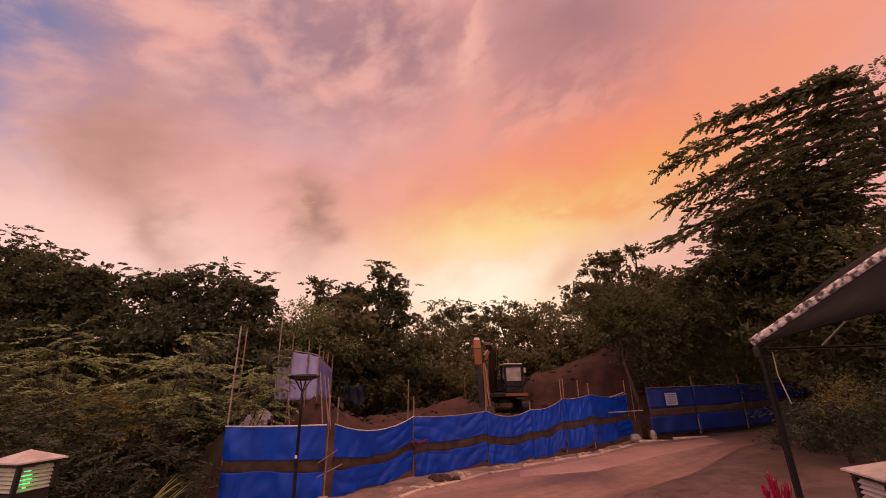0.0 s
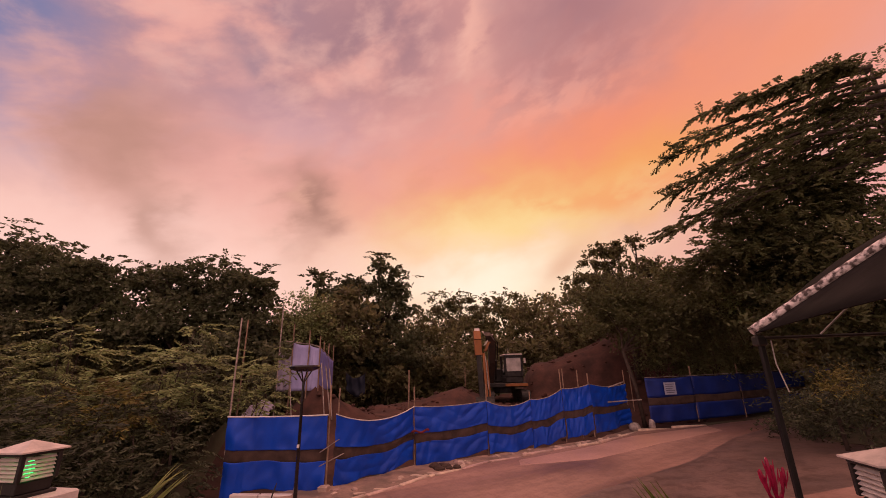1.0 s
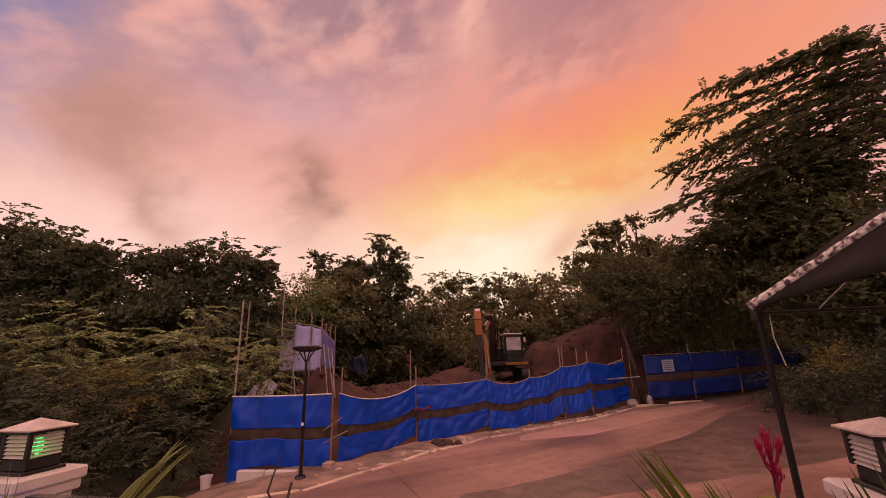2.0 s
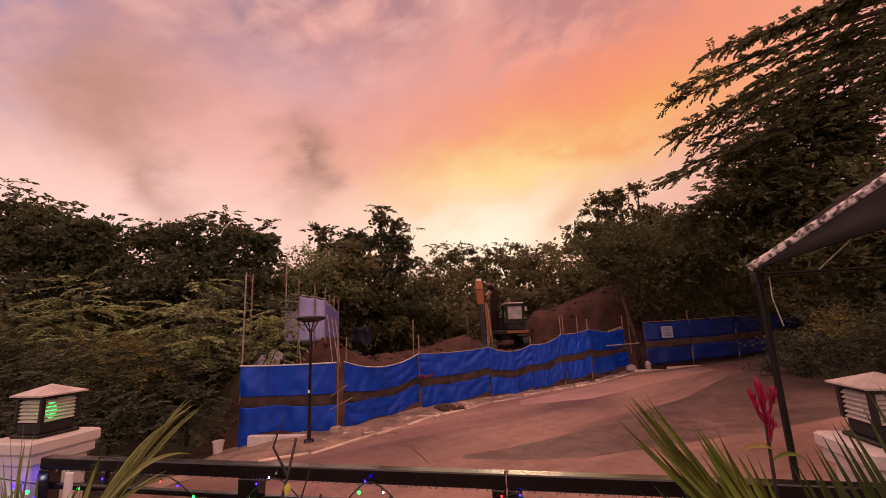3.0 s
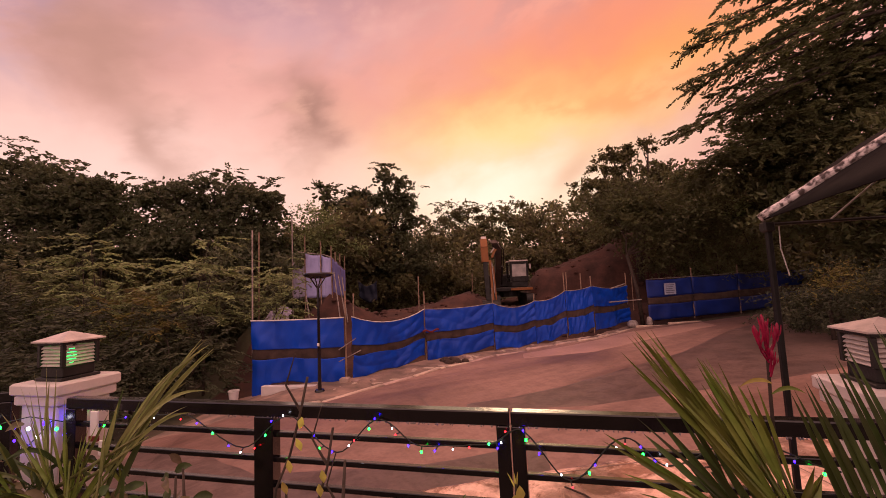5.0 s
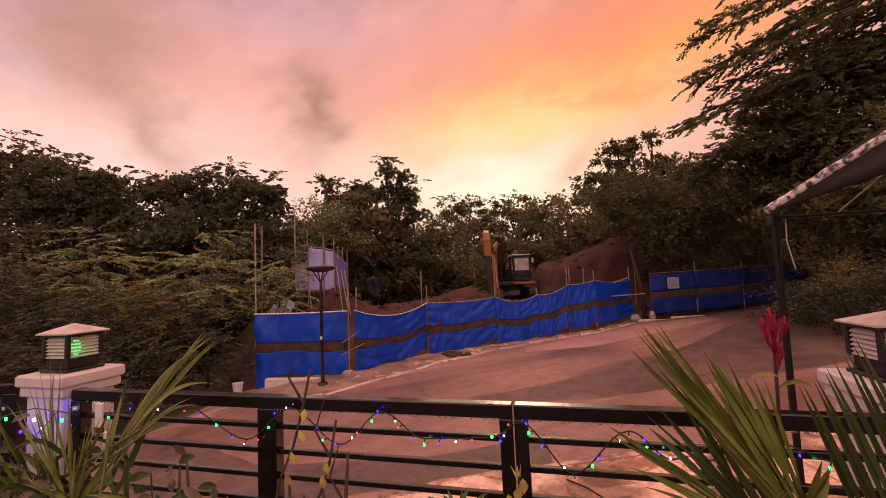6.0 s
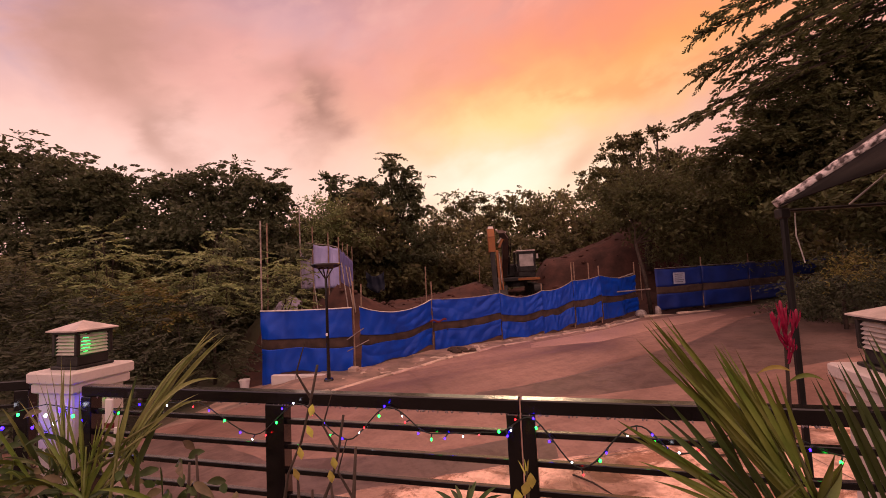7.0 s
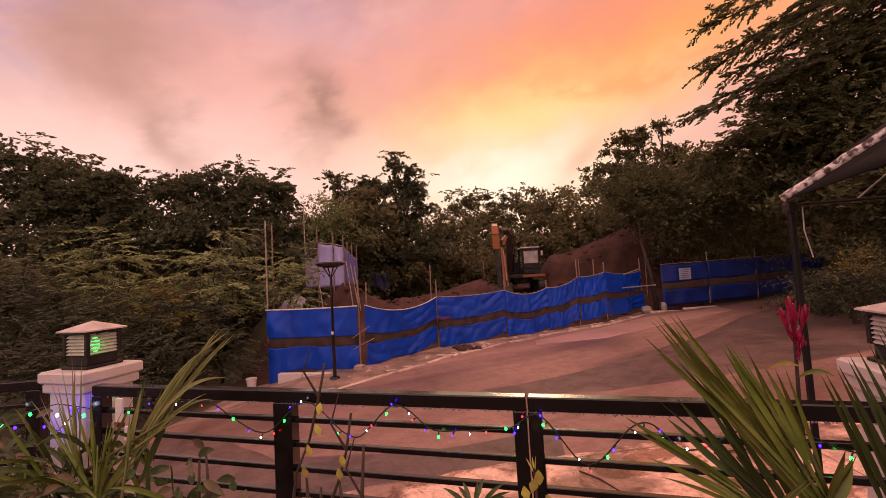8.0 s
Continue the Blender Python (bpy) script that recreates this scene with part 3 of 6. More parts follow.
def build_bank():
    """The earth bank at the foot of the right-hand planting."""
    edge = ((6.0, 17.5), (9.0, 15.5), (12.0, 13.0), (14.9, 11.2), (16.0, 10.8), (20.4, 12.1), (23.2, 15.0))

    def fn(u, v):
        y = 6.0 + 17.2 * u
        for (a, b), (c, d) in zip(edge, edge[1:]):
            if y <= c + 1e-6:
                x0 = b + (d - b) * (y - a) / (c - a)
                break
        x0 += 0.15 * noise.noise((y * 0.9, 0.0, 0.0))
        x = x0 + 8.0 * v
        return (x, y, road_z(x, y) + 0.02 + 0.9 * v * v + 0.3 * v + 0.08 * noise.noise((x * 1.2, y * 1.2, 5.0)) * min(v * 8, 1))

    solid("bank", Geo().grid(fn, 60, 20), GROUND, "dark earth bank under roadside shrubs", "bank", "structure", True)


build_bank()

terrace = Geo().box((-9, -6, -1.6), (9, 2.98, 0.0))
solid("terrace", terrace, GROUND, "raised garden bed of dark earth behind the railing", "terrace", "structure")


# ---- the site fence ----
def build_fence():
    rng = random.Random(4)
    fence = thing("site_fence", "blue tarpaulin site fence with brown netting band on poles", "fence")
    pts = FENCE
    tops = [0.80, 0.80, 0.78, 0.82, 0.80, 1.16, 1.30, 1.22]
    feet = [-1.62, -1.02, -1.10, -1.02, -0.98, -0.72, -0.62, -0.62]
    lifts = [0.0, 0.22, 0.16, 0.10, 0.10, 0.12, 0.10]
    sags = [0.02, 0.30, 0.07, 0.22, 0.14, 0.06, 0.12]
    for i in range(len(pts) - 1):
        (ax, ay), (bx, by) = pts[i], pts[i + 1]
        if i == 1:
            ax, ay = ax + 0.16, ay + 0.2
        n = Vector((by - ay, -(bx - ax), 0)).normalized()
        seed = rng.random() * 50
        slack = min(1.0, math.hypot(bx - ax, by - ay) / 3.4)
        drop = (feet[i], feet[i + 1])

        def strip(k0, k1, wave, lag, puff, gap=0.0):
            def fn(u, v):
                u = gap + (1 - 2 * gap) * u
                x, y = ax + (bx - ax) * u, ay + (by - ay) * u
                swag = 4 * u * (1 - u)
                top = tops[i] + (tops[i + 1] - tops[i]) * u - sags[i] * swag
                foot = drop[0] + (drop[1] - drop[0]) * u
                if i == 0:
                    foot = -1.12
                else:
                    # the skirts are hitched up towards the next pole
                    foot += lifts[i] * smooth01(u, 0.55, 1.0) + 0.05 * noise.noise((u * 5 + seed, 3.0, 0.0))
                k = k0 + (k1 - k0) * v
                z = top + (foot - top) * k
                if i == 0 and k0 > 0.6 and u < 0.22:
                    z -= 0.5 * v * (1 if u < 0.17 else 0.3)
                fold = wave * (noise.noise((u * 3.5 + seed, k * 2.0 - u * 3.0, seed)) + 0.5 * noise.noise((u * 9 + seed, k * 5 + u * 6, 2.0)))
                # swags that hang from the two upper corners, and pulls towards the lower ones
                patch = min(1.0, max(0.15, 0.55 + 1.1 * noise.noise((u * 2.2 + seed, k * 1.5, 4.0))))
                hangs = k + 0.16 * noise.noise((u * 2.4 + seed, k * 1.6, 1.0)) + 0.05 * noise.noise((u * 8 + seed, k * 5, 6.0)) - 0.16 * swag
                if i:
                    fold += 0.075 * slack * (abs(math.sin(15 * hangs + seed)) - 0.5) * patch * (0.45 + 0.55 * (1 - swag)) * math.exp(-1.6 * (k - k0))
                    fold += 0.075 * slack * (abs(math.sin(14 * (k + 0.5 * u + 0.16 * noise.noise((u * 3, k * 3, seed))) + seed * 2)) - 0.5) * patch * smooth01(u, 0.35, 1.0) * smooth01(v, 0.0, 0.4)
                else:
                    fold += 0.035 * math.sin(26 * u + 2.0 * noise.noise((u * 3, k * 3, seed)) + seed) * patch
                hang = 0.05 * math.sin(u * 12 + seed) * k
                z += lag * 0.06 * noise.noise((u * 4 + seed, 0.0, k0 * 9))
                return (x + n.x * (fold + hang + puff), y + n.y * (fold + hang + puff), z)
            return fn

        part("tarp_top", Geo().cloth(strip(0.0, 0.46, 0.06, 0, 0.0, 0.005), 96, 36), TARP, fence, "blue tarpaulin strip with sagging folds", True)
        part("net_band", Geo().cloth(strip(0.445, 0.64, 0.05, 0.6, -0.03), 36, 5), BAND, fence, "dark brown netting strip", True)
        part("tarp_bottom", Geo().cloth(strip(0.62, 1.0, 0.08, 1, 0.0, 0.010), 96, 30), TARP, fence, "blue tarpaulin skirt hanging to the kerb", True)
        rail = [(ax + (bx - ax) * u, ay + (by - ay) * u, tops[i] + (tops[i + 1] - tops[i]) * u - sags[i] * 4 * u * (1 - u) + 0.01) for u in [q / 8 for q in range(9)]]
        part("top_cord", Geo().tube(rail, 0.022 if i == 0 else 0.016, 6), ROPE if i < 2 else PIPE, fence)
    heights = [3.70, 1.62, 1.45, 1.45, 1.1, 1.95, 1.75, 1.85]
    for (x, y), top, foot in zip(pts, heights, feet):
        lean = rng.uniform(-0.02, 0.02)
        part("pole", Geo().tube([(x, y + 0.09, foot - 0.15), (x + lean, y + 0.09, top)], 0.025, 8), BAMBOO if top < 3 else PIPE, fence)
    x, y = FENCE[1]
    for k, (dx, dz) in enumerate(((0.45, 0.05), (0.6, -0.3))):
        part("brace", Geo().tube([(x - 0.15, y - 0.1, dz - 0.2), (x + dx, y - 0.25, dz + 0.15)], 0.014, 6), PIPE, fence)
    part("pole_foot", Geo().box((x - 0.12, y - 0.2, -1.12), (x + 0.14, y + 0.08, -0.98), None, 0.02), RUBBLE, fence)

    fence = thing("site_fence", "far run of blue tarpaulin fence beside the road bend", "fence")
    pts = FENCE_RIGHT
    tops = [1.46, 1.50, 1.56, 1.60, 1.66]
    feet = [-0.50, -0.40, -0.30, -0.25, -0.10]
    for i in range(len(pts) - 1):
        (ax, ay), (bx, by) = pts[i], pts[i + 1]
        n = Vector((by - ay, -(bx - ax), 0)).normalized()
        seed = rng.random() * 50

        def strip(k0, k1, wave):
            def fn(u, v):
                top, foot = tops[i] + (tops[i + 1] - tops[i]) * u - 0.05 * 4 * u * (1 - u), feet[i] + (feet[i + 1] - feet[i]) * u
                k = k0 + (k1 - k0) * v
                fold = wave * noise.noise((u * 4 + seed, k * 2.5, seed))
                return (ax + (bx - ax) * u + n.x * fold, ay + (by - ay) * u + n.y * fold, top + (foot - top) * k)
            return fn

        part("tarp_top", Geo().cloth(strip(0, 0.44, 0.06), 20, 8), TARP_SHADED, fence, "", True)
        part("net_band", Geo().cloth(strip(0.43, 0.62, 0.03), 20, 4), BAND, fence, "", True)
        part("tarp_bottom", Geo().cloth(strip(0.61, 1, 0.07), 20, 8), TARP_SHADED, fence, "", True)
        part("pole", Geo().tube([(bx, by + 0.04, feet[i + 1] - 0.1), (bx + 0.02, by + 0.04, tops[i + 1] + 0.45)], 0.03, 8), BAMBOO, fence)
        part("top_cord", Geo().tube([(ax, ay, tops[i] + 0.02), (bx, by, tops[i + 1] + 0.02)], 0.014, 6), PIPE, fence)
    sign = thing("notice_board", "small grey notice tied to the blue fence", "sign", (8.42, 21.48, 0.98), 14)
    part("board", Geo().box((-0.29, -0.012, -0.27), (0.29, 0.012, 0.27), None, 0.004), GREY_SIGN, sign)
    for k in range(5):
        part("text_bar", Geo().box((-0.22, -0.016, 0.17 - k * 0.09), (0.22 - 0.05 * (k % 3), -0.0125, 0.20 - k * 0.09)), GREY_INK, sign)


build_fence()


# ---- railing and gate pillars ----
def rail_y(x):
    return 2.44 - 0.105 * (x - 0.41)


TURN = -6.0


def build_railing():
    rail = thing("railing", "black painted steel railing with five slim bars, beaded with rain", "railing")
    for x0, x1 in ((-2.16, 0.398), (0.404, 2.0)):
        a, b = Vector((x0, rail_y(x0), 0)), Vector((x1, rail_y(x1), 0))
        m = Matrix.Translation((a + b) / 2) @ pose(0, 0, 0, 0, 0, math.degrees(math.atan2(b.y - a.y, b.x - a.x)))
        h = (b - a).length / 2
        part("top_rail", Geo().box((-h, -0.03, 1.060), (h, 0.03, 1.121), m, 0.005), BLACK_METAL, rail, "square tube top rail")
        for k in range(8):
            z = 0.970 - k * 0.122
            part("bar", Geo().box((-h, -0.014, z - 0.013), (h, 0.014, z + 0.013), m, 0.003), BLACK_METAL, rail)
    for x0, x1 in ((-2.16, -2.08), (-0.885, -0.775), (0.340, 0.398), (0.404, 0.462), (1.9, 1.98)):
        xm = (x0 + x1) / 2
        m = pose(xm, rail_y(xm), 0, 0, 0, TURN)
        part("post", Geo().box((x0 - xm, -0.032, 0.0), (x1 - xm, 0.034, 1.059), m, 0.004), BLACK_METAL, rail)
    g = Geo()
    rng = random.Random(9)
    for k in range(240):
        x = rng.uniform(-2.05, 1.9)
        r = rng.uniform(0.0022, 0.0045)
        side = rng.choice((-0.029, -0.02, -0.025))
        g.ball((x, rail_y(x) + side, 1.060 - r * 0.6), (r, r, r * 1.5), 5, 3)
    tagged(part("rain_bead", g, PAPER_WET, rail, "beads of rain under the rail", True), kind="stuff")
    wing = thing("railing", "short black railing panel beyond the lantern pillar", "railing")
    a, b = Vector((-2.75, 2.86, 0)), Vector((-4.6, 2.35, 0))
    m = Matrix.Translation((a + b) / 2) @ pose(0, 0, 0, 0, 0, math.degrees(math.atan2(b.y - a.y, b.x - a.x)))
    h = (b - a).length / 2
    part("top_rail", Geo().box((-h, -0.03, 1.06), (h, 0.03, 1.12), m, 0.005), BLACK_METAL, wing)
    for k in range(8):
        z = 0.958 - k * 0.122
        part("bar", Geo().box((-h, -0.012, z - 0.011), (h, 0.012, z + 0.011), m, 0.003), BLACK_METAL, wing)
    for s in (-h + 0.05, -h + 0.9, h - 0.05):
        part("post", Geo().box((s - 0.045, -0.033, 0), (s + 0.045, 0.033, 1.059), m, 0.004), BLACK_METAL, wing)


WET = bpy.data.materials.new("rain_drop")
WET.use_nodes = True
WET.node_tree.nodes["Principled BSDF"].inputs["Base Color"].default_value = (0.25, 0.2, 0.2, 1)
WET.node_tree.nodes["Principled BSDF"].inputs["Roughness"].default_value = 0.05
PAPER_WET = WET
build_railing()


def build_pillar(x, y, drop=0.0):
    pillar = thing("gate_pillar", "white painted masonry pillar with a stepped cap", "pillar", (x, y, -drop), TURN)
    part("shaft", Geo().box((-0.15, -0.15, 0.0), (0.15, 0.15, 1.099), None, 0.008), WHITE_PAINT, pillar)
    part("cap_lower", Geo().box((-0.175, -0.175, 1.10), (0.175, 0.175, 1.159), None, 0.008), WHITE_PAINT, pillar)
    part("cap_upper", Geo().box((-0.192, -0.192, 1.16), (0.192, 0.192, 1.23), None, 0.01), WHITE_PAINT, pillar)
    lamp = thing("pillar_lantern", "dark lantern with white louvres and a pale hipped roof", "lantern", (x, y, 1.231 - drop), TURN)
    lamp.scale = (0.87, 0.87, 1.0)
    part("base", Geo().box((-0.13, -0.13, 0.0), (0.13, 0.13, 0.018), None, 0.004), DARK_STEEL, lamp)
    body = part("plinth", Geo().box((-0.105, -0.105, 0.0185), (0.105, 0.105, 0.08), None, 0.004), DARK_STEEL, lamp)
    for sx in (-1, 1):
        for sy in (-1, 1):
            part("corner_post", Geo().box((sx * 0.11 - 0.013, sy * 0.11 - 0.013, 0.0805), (sx * 0.11 + 0.013, sy * 0.11 + 0.013, 0.215), None, 0.003), DARK_STEEL, lamp)
    part("head_frame", Geo().box((-0.125, -0.125, 0.2155), (0.125, 0.125, 0.232), None, 0.003), DARK_STEEL, lamp)
    for k in range(6):
        z = 0.094 + k * 0.021
        for q in range(4):
            m = pose(0, 0, 0, 0, 0, 90 * q) @ pose(0, -0.107, z, 35, 0, 0)
            part("louvre", Geo().box((-0.094, -0.011, -0.002), (0.094, 0.011, 0.002), m), LOUVRE, lamp)
    r, e = 0.148, 0.233
    g = Geo()
    g.add([(-r, -r, e), (r, -r, e), (r, r, e), (-r, r, e), (-r, -r, e + 0.008), (r, -r, e + 0.008), (r, r, e + 0.008), (-r, r, e + 0.008), (0, 0, e + 0.062)],
          [(3, 2, 1, 0), (0, 1, 5, 4), (1, 2, 6, 5), (2, 3, 7, 6), (3, 0, 4, 7), (4, 5, 8), (5, 6, 8), (6, 7, 8), (7, 4, 8)])
    part("roof", g, LANTERN_ROOF, lamp, "pale hipped lantern roof")
    return lamp


lamp_l = build_pillar(-2.37, 2.86, 0.03)
part("bulb", Geo().ball((0.07, -0.03, 0.145), (0.022, 0.03, 0.05), 10, 6), LAMP_GREEN, lamp_l, "glowing green bulb", True)
build_pillar(2.08, 2.70, 0.075)


# ---- folding canopy ----
def build_tent():
    tent = thing("canopy_tent", "folding canopy with dark canvas and a silvered seam", "tent")
    c = [Vector((2.17, 3.6, 2.02)), Vector((5.17, 3.45, 2.02)), Vector((5.0, 0.5, 2.02)), Vector((2.05, 0.6, 2.02))]
    peak = Vector((3.62, 2.05, 3.25))
    for a, b, name in ((c[0], c[3], "side_panel"), (c[1], c[0], "back_panel"), (c[2], c[1], "side_panel"), (c[3], c[2], "front_panel")):
        def fn(u, v, a=a, b=b, name=name):
            rise = (0.78 if name == "back_panel" else 0.08) * math.sin(math.pi * u)
            p = (a.lerp(b, u) + Vector((0, 0, rise))).lerp(peak, v * 0.98)
            return p + Vector((0, 0, -0.05 * math.sin(math.pi * u) * math.sin(math.pi * min(v + 0.1, 1))))
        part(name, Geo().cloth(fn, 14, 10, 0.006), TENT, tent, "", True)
    for k, a in enumerate(c):
        line = [a.lerp(peak, q / 40) + Vector((0, 0, 0.012 + 0.006 * noise.noise((q * 0.9, k, 0)))) for q in range(41)]
        part("seam_strip", Geo().tube(line, [(0.034 + 0.010 * noise.noise((q * 0.7, k, 5.0))) * (1 - 0.25 * q / 40) for q in range(41)], 10), TENT_EDGE, tent, "creased silvery seam", True)
        foot = ground_z(a.x, a.y) + 0.05 if a.y > 3 else 0.0
        part("leg", Geo().box((a.x + (0.008 if k in (0, 3) else -0.042), a.y - 0.04, foot), (a.x + (0.042 if k in (0, 3) else -0.008), a.y - 0.006, a.z - 0.02), None, 0.006), LEG_PAINT, tent)
        part("leg_cap", Geo().box((a.x - 0.012, a.y - 0.055, a.z - 0.085), (a.x + 0.056, a.y + 0.012, a.z - 0.015), None, 0.01), DARK_STEEL, tent)
    for k in range(4):
        a, b = c[k], c[(k + 1) % 4]
        if k == 3:
            continue
        part("eave_bar", Geo().tube([a - Vector((0, 0, 0.03)), b - Vector((0, 0, 0.03))], 0.011, 6), DARK_STEEL, tent)
        lo, hi = Vector((0, 0.0, -0.02)), Vector((0, -0.05, 0.27))
        if k != 0:
            continue
        n = 8
        for j in range(1, n):
            p, q = a.lerp(b, (j + 0.1) / n), a.lerp(b, (j + 0.95) / n)
            part("scissor_strut", Geo().tube([p + lo, q + hi] if j % 2 else [p + hi * 0.8, q + lo], 0.0065, 5), ROPE, tent)
    cord = [c[0] + Vector((0.09, -0.03, -0.05)), c[0] + Vector((0.085, -0.03, -0.2)), c[0] + Vector((0.12, -0.03, -0.38))]
    part("tie_cord", Geo().tube(cord, 0.004, 5), ROPE, tent, "loose white tie cord")


build_tent()


# ---- street lamp ----
def build_street_lamp():
    x, y = -4.68, 11.35
    z = road_z(x, y)
    lamp = thing("street_lamp", "slim black post lamp with a flat disc head", "street lamp", (x, y, z))
    part("base_plate", Geo().tube([(0, 0, 0), (0, 0, 0.05)], [0.14, 0.12], 12), BLACK_METAL, lamp)
    part("post", Geo().tube([(0, 0, 0.05), (0, 0, 0.5), (0, 0, 2.85)], [0.055, 0.045, 0.035], 10), BLACK_METAL, lamp)
    for k in range(4):
        a = radians(45 + 90 * k)
        part("bracket", Geo().tube([(0, 0, 2.78), (0.22 * math.cos(a), 0.22 * math.sin(a), 3.12)], 0.018, 6), BLACK_METAL, lamp)
    part("head", Geo().tube([(0, 0, 3.08), (0, 0, 3.13), (0, 0, 3.2), (0, 0, 3.235)], [0.16, 0.34, 0.42, 0.40], 20), BLACK_METAL, lamp, "flat black lamp head")
    part("sensor", Geo().box((-0.03, -0.06, 1.22), (0.03, -0.035, 1.3), None, 0.005), PAPER, lamp, "small white box on the post")


build_street_lamp()


# ---- excavator ----
def build_excavator():
    x, y = 0.9, 27.3
    z = ground_z(x, y) + 0.02
    ex = thing("excavator", "parked yellow tracked excavator with folded arm and dark cab", "excavator", (x, y, z), 8)
    for sx in (-1, 1):
        g = Geo()
        prof = []
        for k in range(20):
            a = 6.28318 * k / 20
            prof.append((1.25 * (1 if math.cos(a) > 0 else -1) + 0.38 * math.cos(a), 0.40 + 0.38 * math.sin(a)))
        n = len(prof)
        xs = (sx * 1.05 - 0.25, sx * 1.05 + 0.25)
        g.add([(xs[0], p, q) for p, q in prof] + [(xs[1], p, q) for p, q in prof],
              [tuple(range(n)), tuple(range(2 * n - 1, n - 1, -1))] + [(i, n + i, n + (i + 1) % n, (i + 1) % n) for i in range(n)])
        part("track", g, DARK_STEEL, ex, "muddy steel track")
        for k in range(5):
            part("roller", Geo().tube([(sx * 1.05 - 0.27, -1.1 + 0.55 * k, 0.22), (sx * 1.05 + 0.27, -1.1 + 0.55 * k, 0.22)], 0.13, 10), DARK_STEEL, ex)
    part("turntable", Geo().tube([(0, 0, 0.6), (0, 0, 0.95)], 0.7, 20), DARK_STEEL, ex)
    part("deck", Geo().box((-1.2, -1.35, 0.95), (1.2, 1.7, 1.2), None, 0.05), DARK_STEEL, ex)
    part("deck_edge", Geo().box((-0.1, -1.40, 1.0), (1.24, -1.355, 1.16), None, 0.01), YELLOW_PAINT, ex)
    part("engine_house", Geo().box((-1.2, 0.3, 1.2), (1.2, 1.7, 2.05), None, 0.08), DARK_STEEL, ex)
    part("counterweight", Geo().box((-1.2, 1.7, 0.95), (1.2, 2.15, 1.9), None, 0.1), YELLOW_PAINT, ex)
    cab = part("cab", Geo().box((-0.05, -1.3, 1.2), (1.0, 0.3, 1.55), None, 0.04), DARK_STEEL, ex, "dark cab with rounded roof")
    for px in (-0.02, 0.97):
        for py in (-1.27, 0.27):
            part("pillar", Geo().box((px - 0.06, py - 0.06, 1.55), (px + 0.06, py + 0.06, 2.78), None, 0.02), DARK_STEEL, cab)
    part("roof", Geo().box((-0.1, -1.36, 2.78), (1.05, 0.36, 2.86), None, 0.03), LANTERN_ROOF, cab, "pale cab roof")
    part("head_rail", Geo().box((0.04, -1.33, 2.62), (0.91, -1.21, 2.775), None, 0.02), DARK_STEEL, cab)
    part("door_panel", Geo().box((0.04, -1.33, 1.55), (0.91, -1.295, 1.85), None, 0.01), DARK_STEEL, cab)
    part("windscreen", Geo().box((0.03, -1.29, 1.86), (0.92, -1.275, 2.63)), SKY_GLASS, cab, "windscreen with reflected sky in its pale colour")
    part("rear_window", Geo().box((0.03, 0.27, 1.6), (0.92, 0.285, 2.77)), CAB_GLASS, cab)
    part("seat", Geo().box((0.25, -0.5, 1.56), (0.72, -0.35, 2.4), None, 0.05), LANTERN_ROOF, cab, "pale seat back")
    part("mirror", Geo().box((1.1, -1.3, 2.3), (1.22, -1.26, 2.6), None, 0.01), LANTERN_ROOF, ex)
    part("mirror_arm", Geo().tube([(1.0, -1.25, 2.4), (1.15, -1.28, 2.4)], 0.02, 6), DARK_STEEL, ex)

    def beam(pts, wide):
        g = Geo()
        for (p, h0), (q, h1) in zip(pts, pts[1:]):
            p, q = Vector(p), Vector(q)
            d = (q - p).normalized()
            up = Vector((wide, 0, 0)).cross(d).normalized()
            s = Vector((wide / 2, 0, 0))
            g.add([p - s - up * h0, p + s - up * h0, p + s + up * h0, p - s + up * h0, q - s - up * h1, q + s - up * h1, q + s + up * h1, q - s + up * h1],
                  [(3, 2, 1, 0), (4, 5, 6, 7), (0, 1, 5, 4), (1, 2, 6, 5), (2, 3, 7, 6), (3, 0, 4, 7)])
        return g

    bx = -0.95
    part("boom", beam([((bx + 0.05, -0.7, 1.3), 0.2), ((bx + 0.1, -1.5, 2.5), 0.28), ((bx + 0.05, -2.2, 3.65), 0.2), ((bx - 0.2, -2.5, 3.95), 0.14)], 0.34), SHADED_PAINT, ex, "boom with its shadow in the dark paint")
    stick = part("stick", beam([((bx - 0.80, -2.30, 4.12), 0.14), ((bx - 0.80, -2.45, 3.6), 0.24), ((bx - 0.78, -2.55, 2.75), 0.17)], 0.40), YELLOW_PAINT, ex, "orange head of the folded arm")
    part("head_cap", beam([((bx - 0.80, -2.20, 4.10), 0.10), ((bx - 0.78, -2.36, 4.22), 0.12)], 0.30), LANTERN_ROOF, stick, "pale end of the arm")
    part("side_plate", beam([((bx - 0.50, -2.56, 2.85), 0.14), ((bx - 0.46, -2.84, 0.35), 0.10)], 0.13), YELLOW_PAINT, stick)
    part("side_plate", beam([((bx - 0.32, -2.50, 2.45), 0.10), ((bx - 0.27, -2.80, 0.35), 0.08)], 0.08), YELLOW_PAINT, stick)
    part("core", beam([((bx - 0.78, -2.55, 2.75), 0.12), ((bx - 0.72, -2.80, 0.4), 0.10)], 0.26), DARK_STEEL, stick)
    part("ram_rod", Geo().tube([(bx - 0.42, -2.80, 2.7), (bx - 0.36, -3.0, 0.9)], 0.03, 8), PIPE, stick)
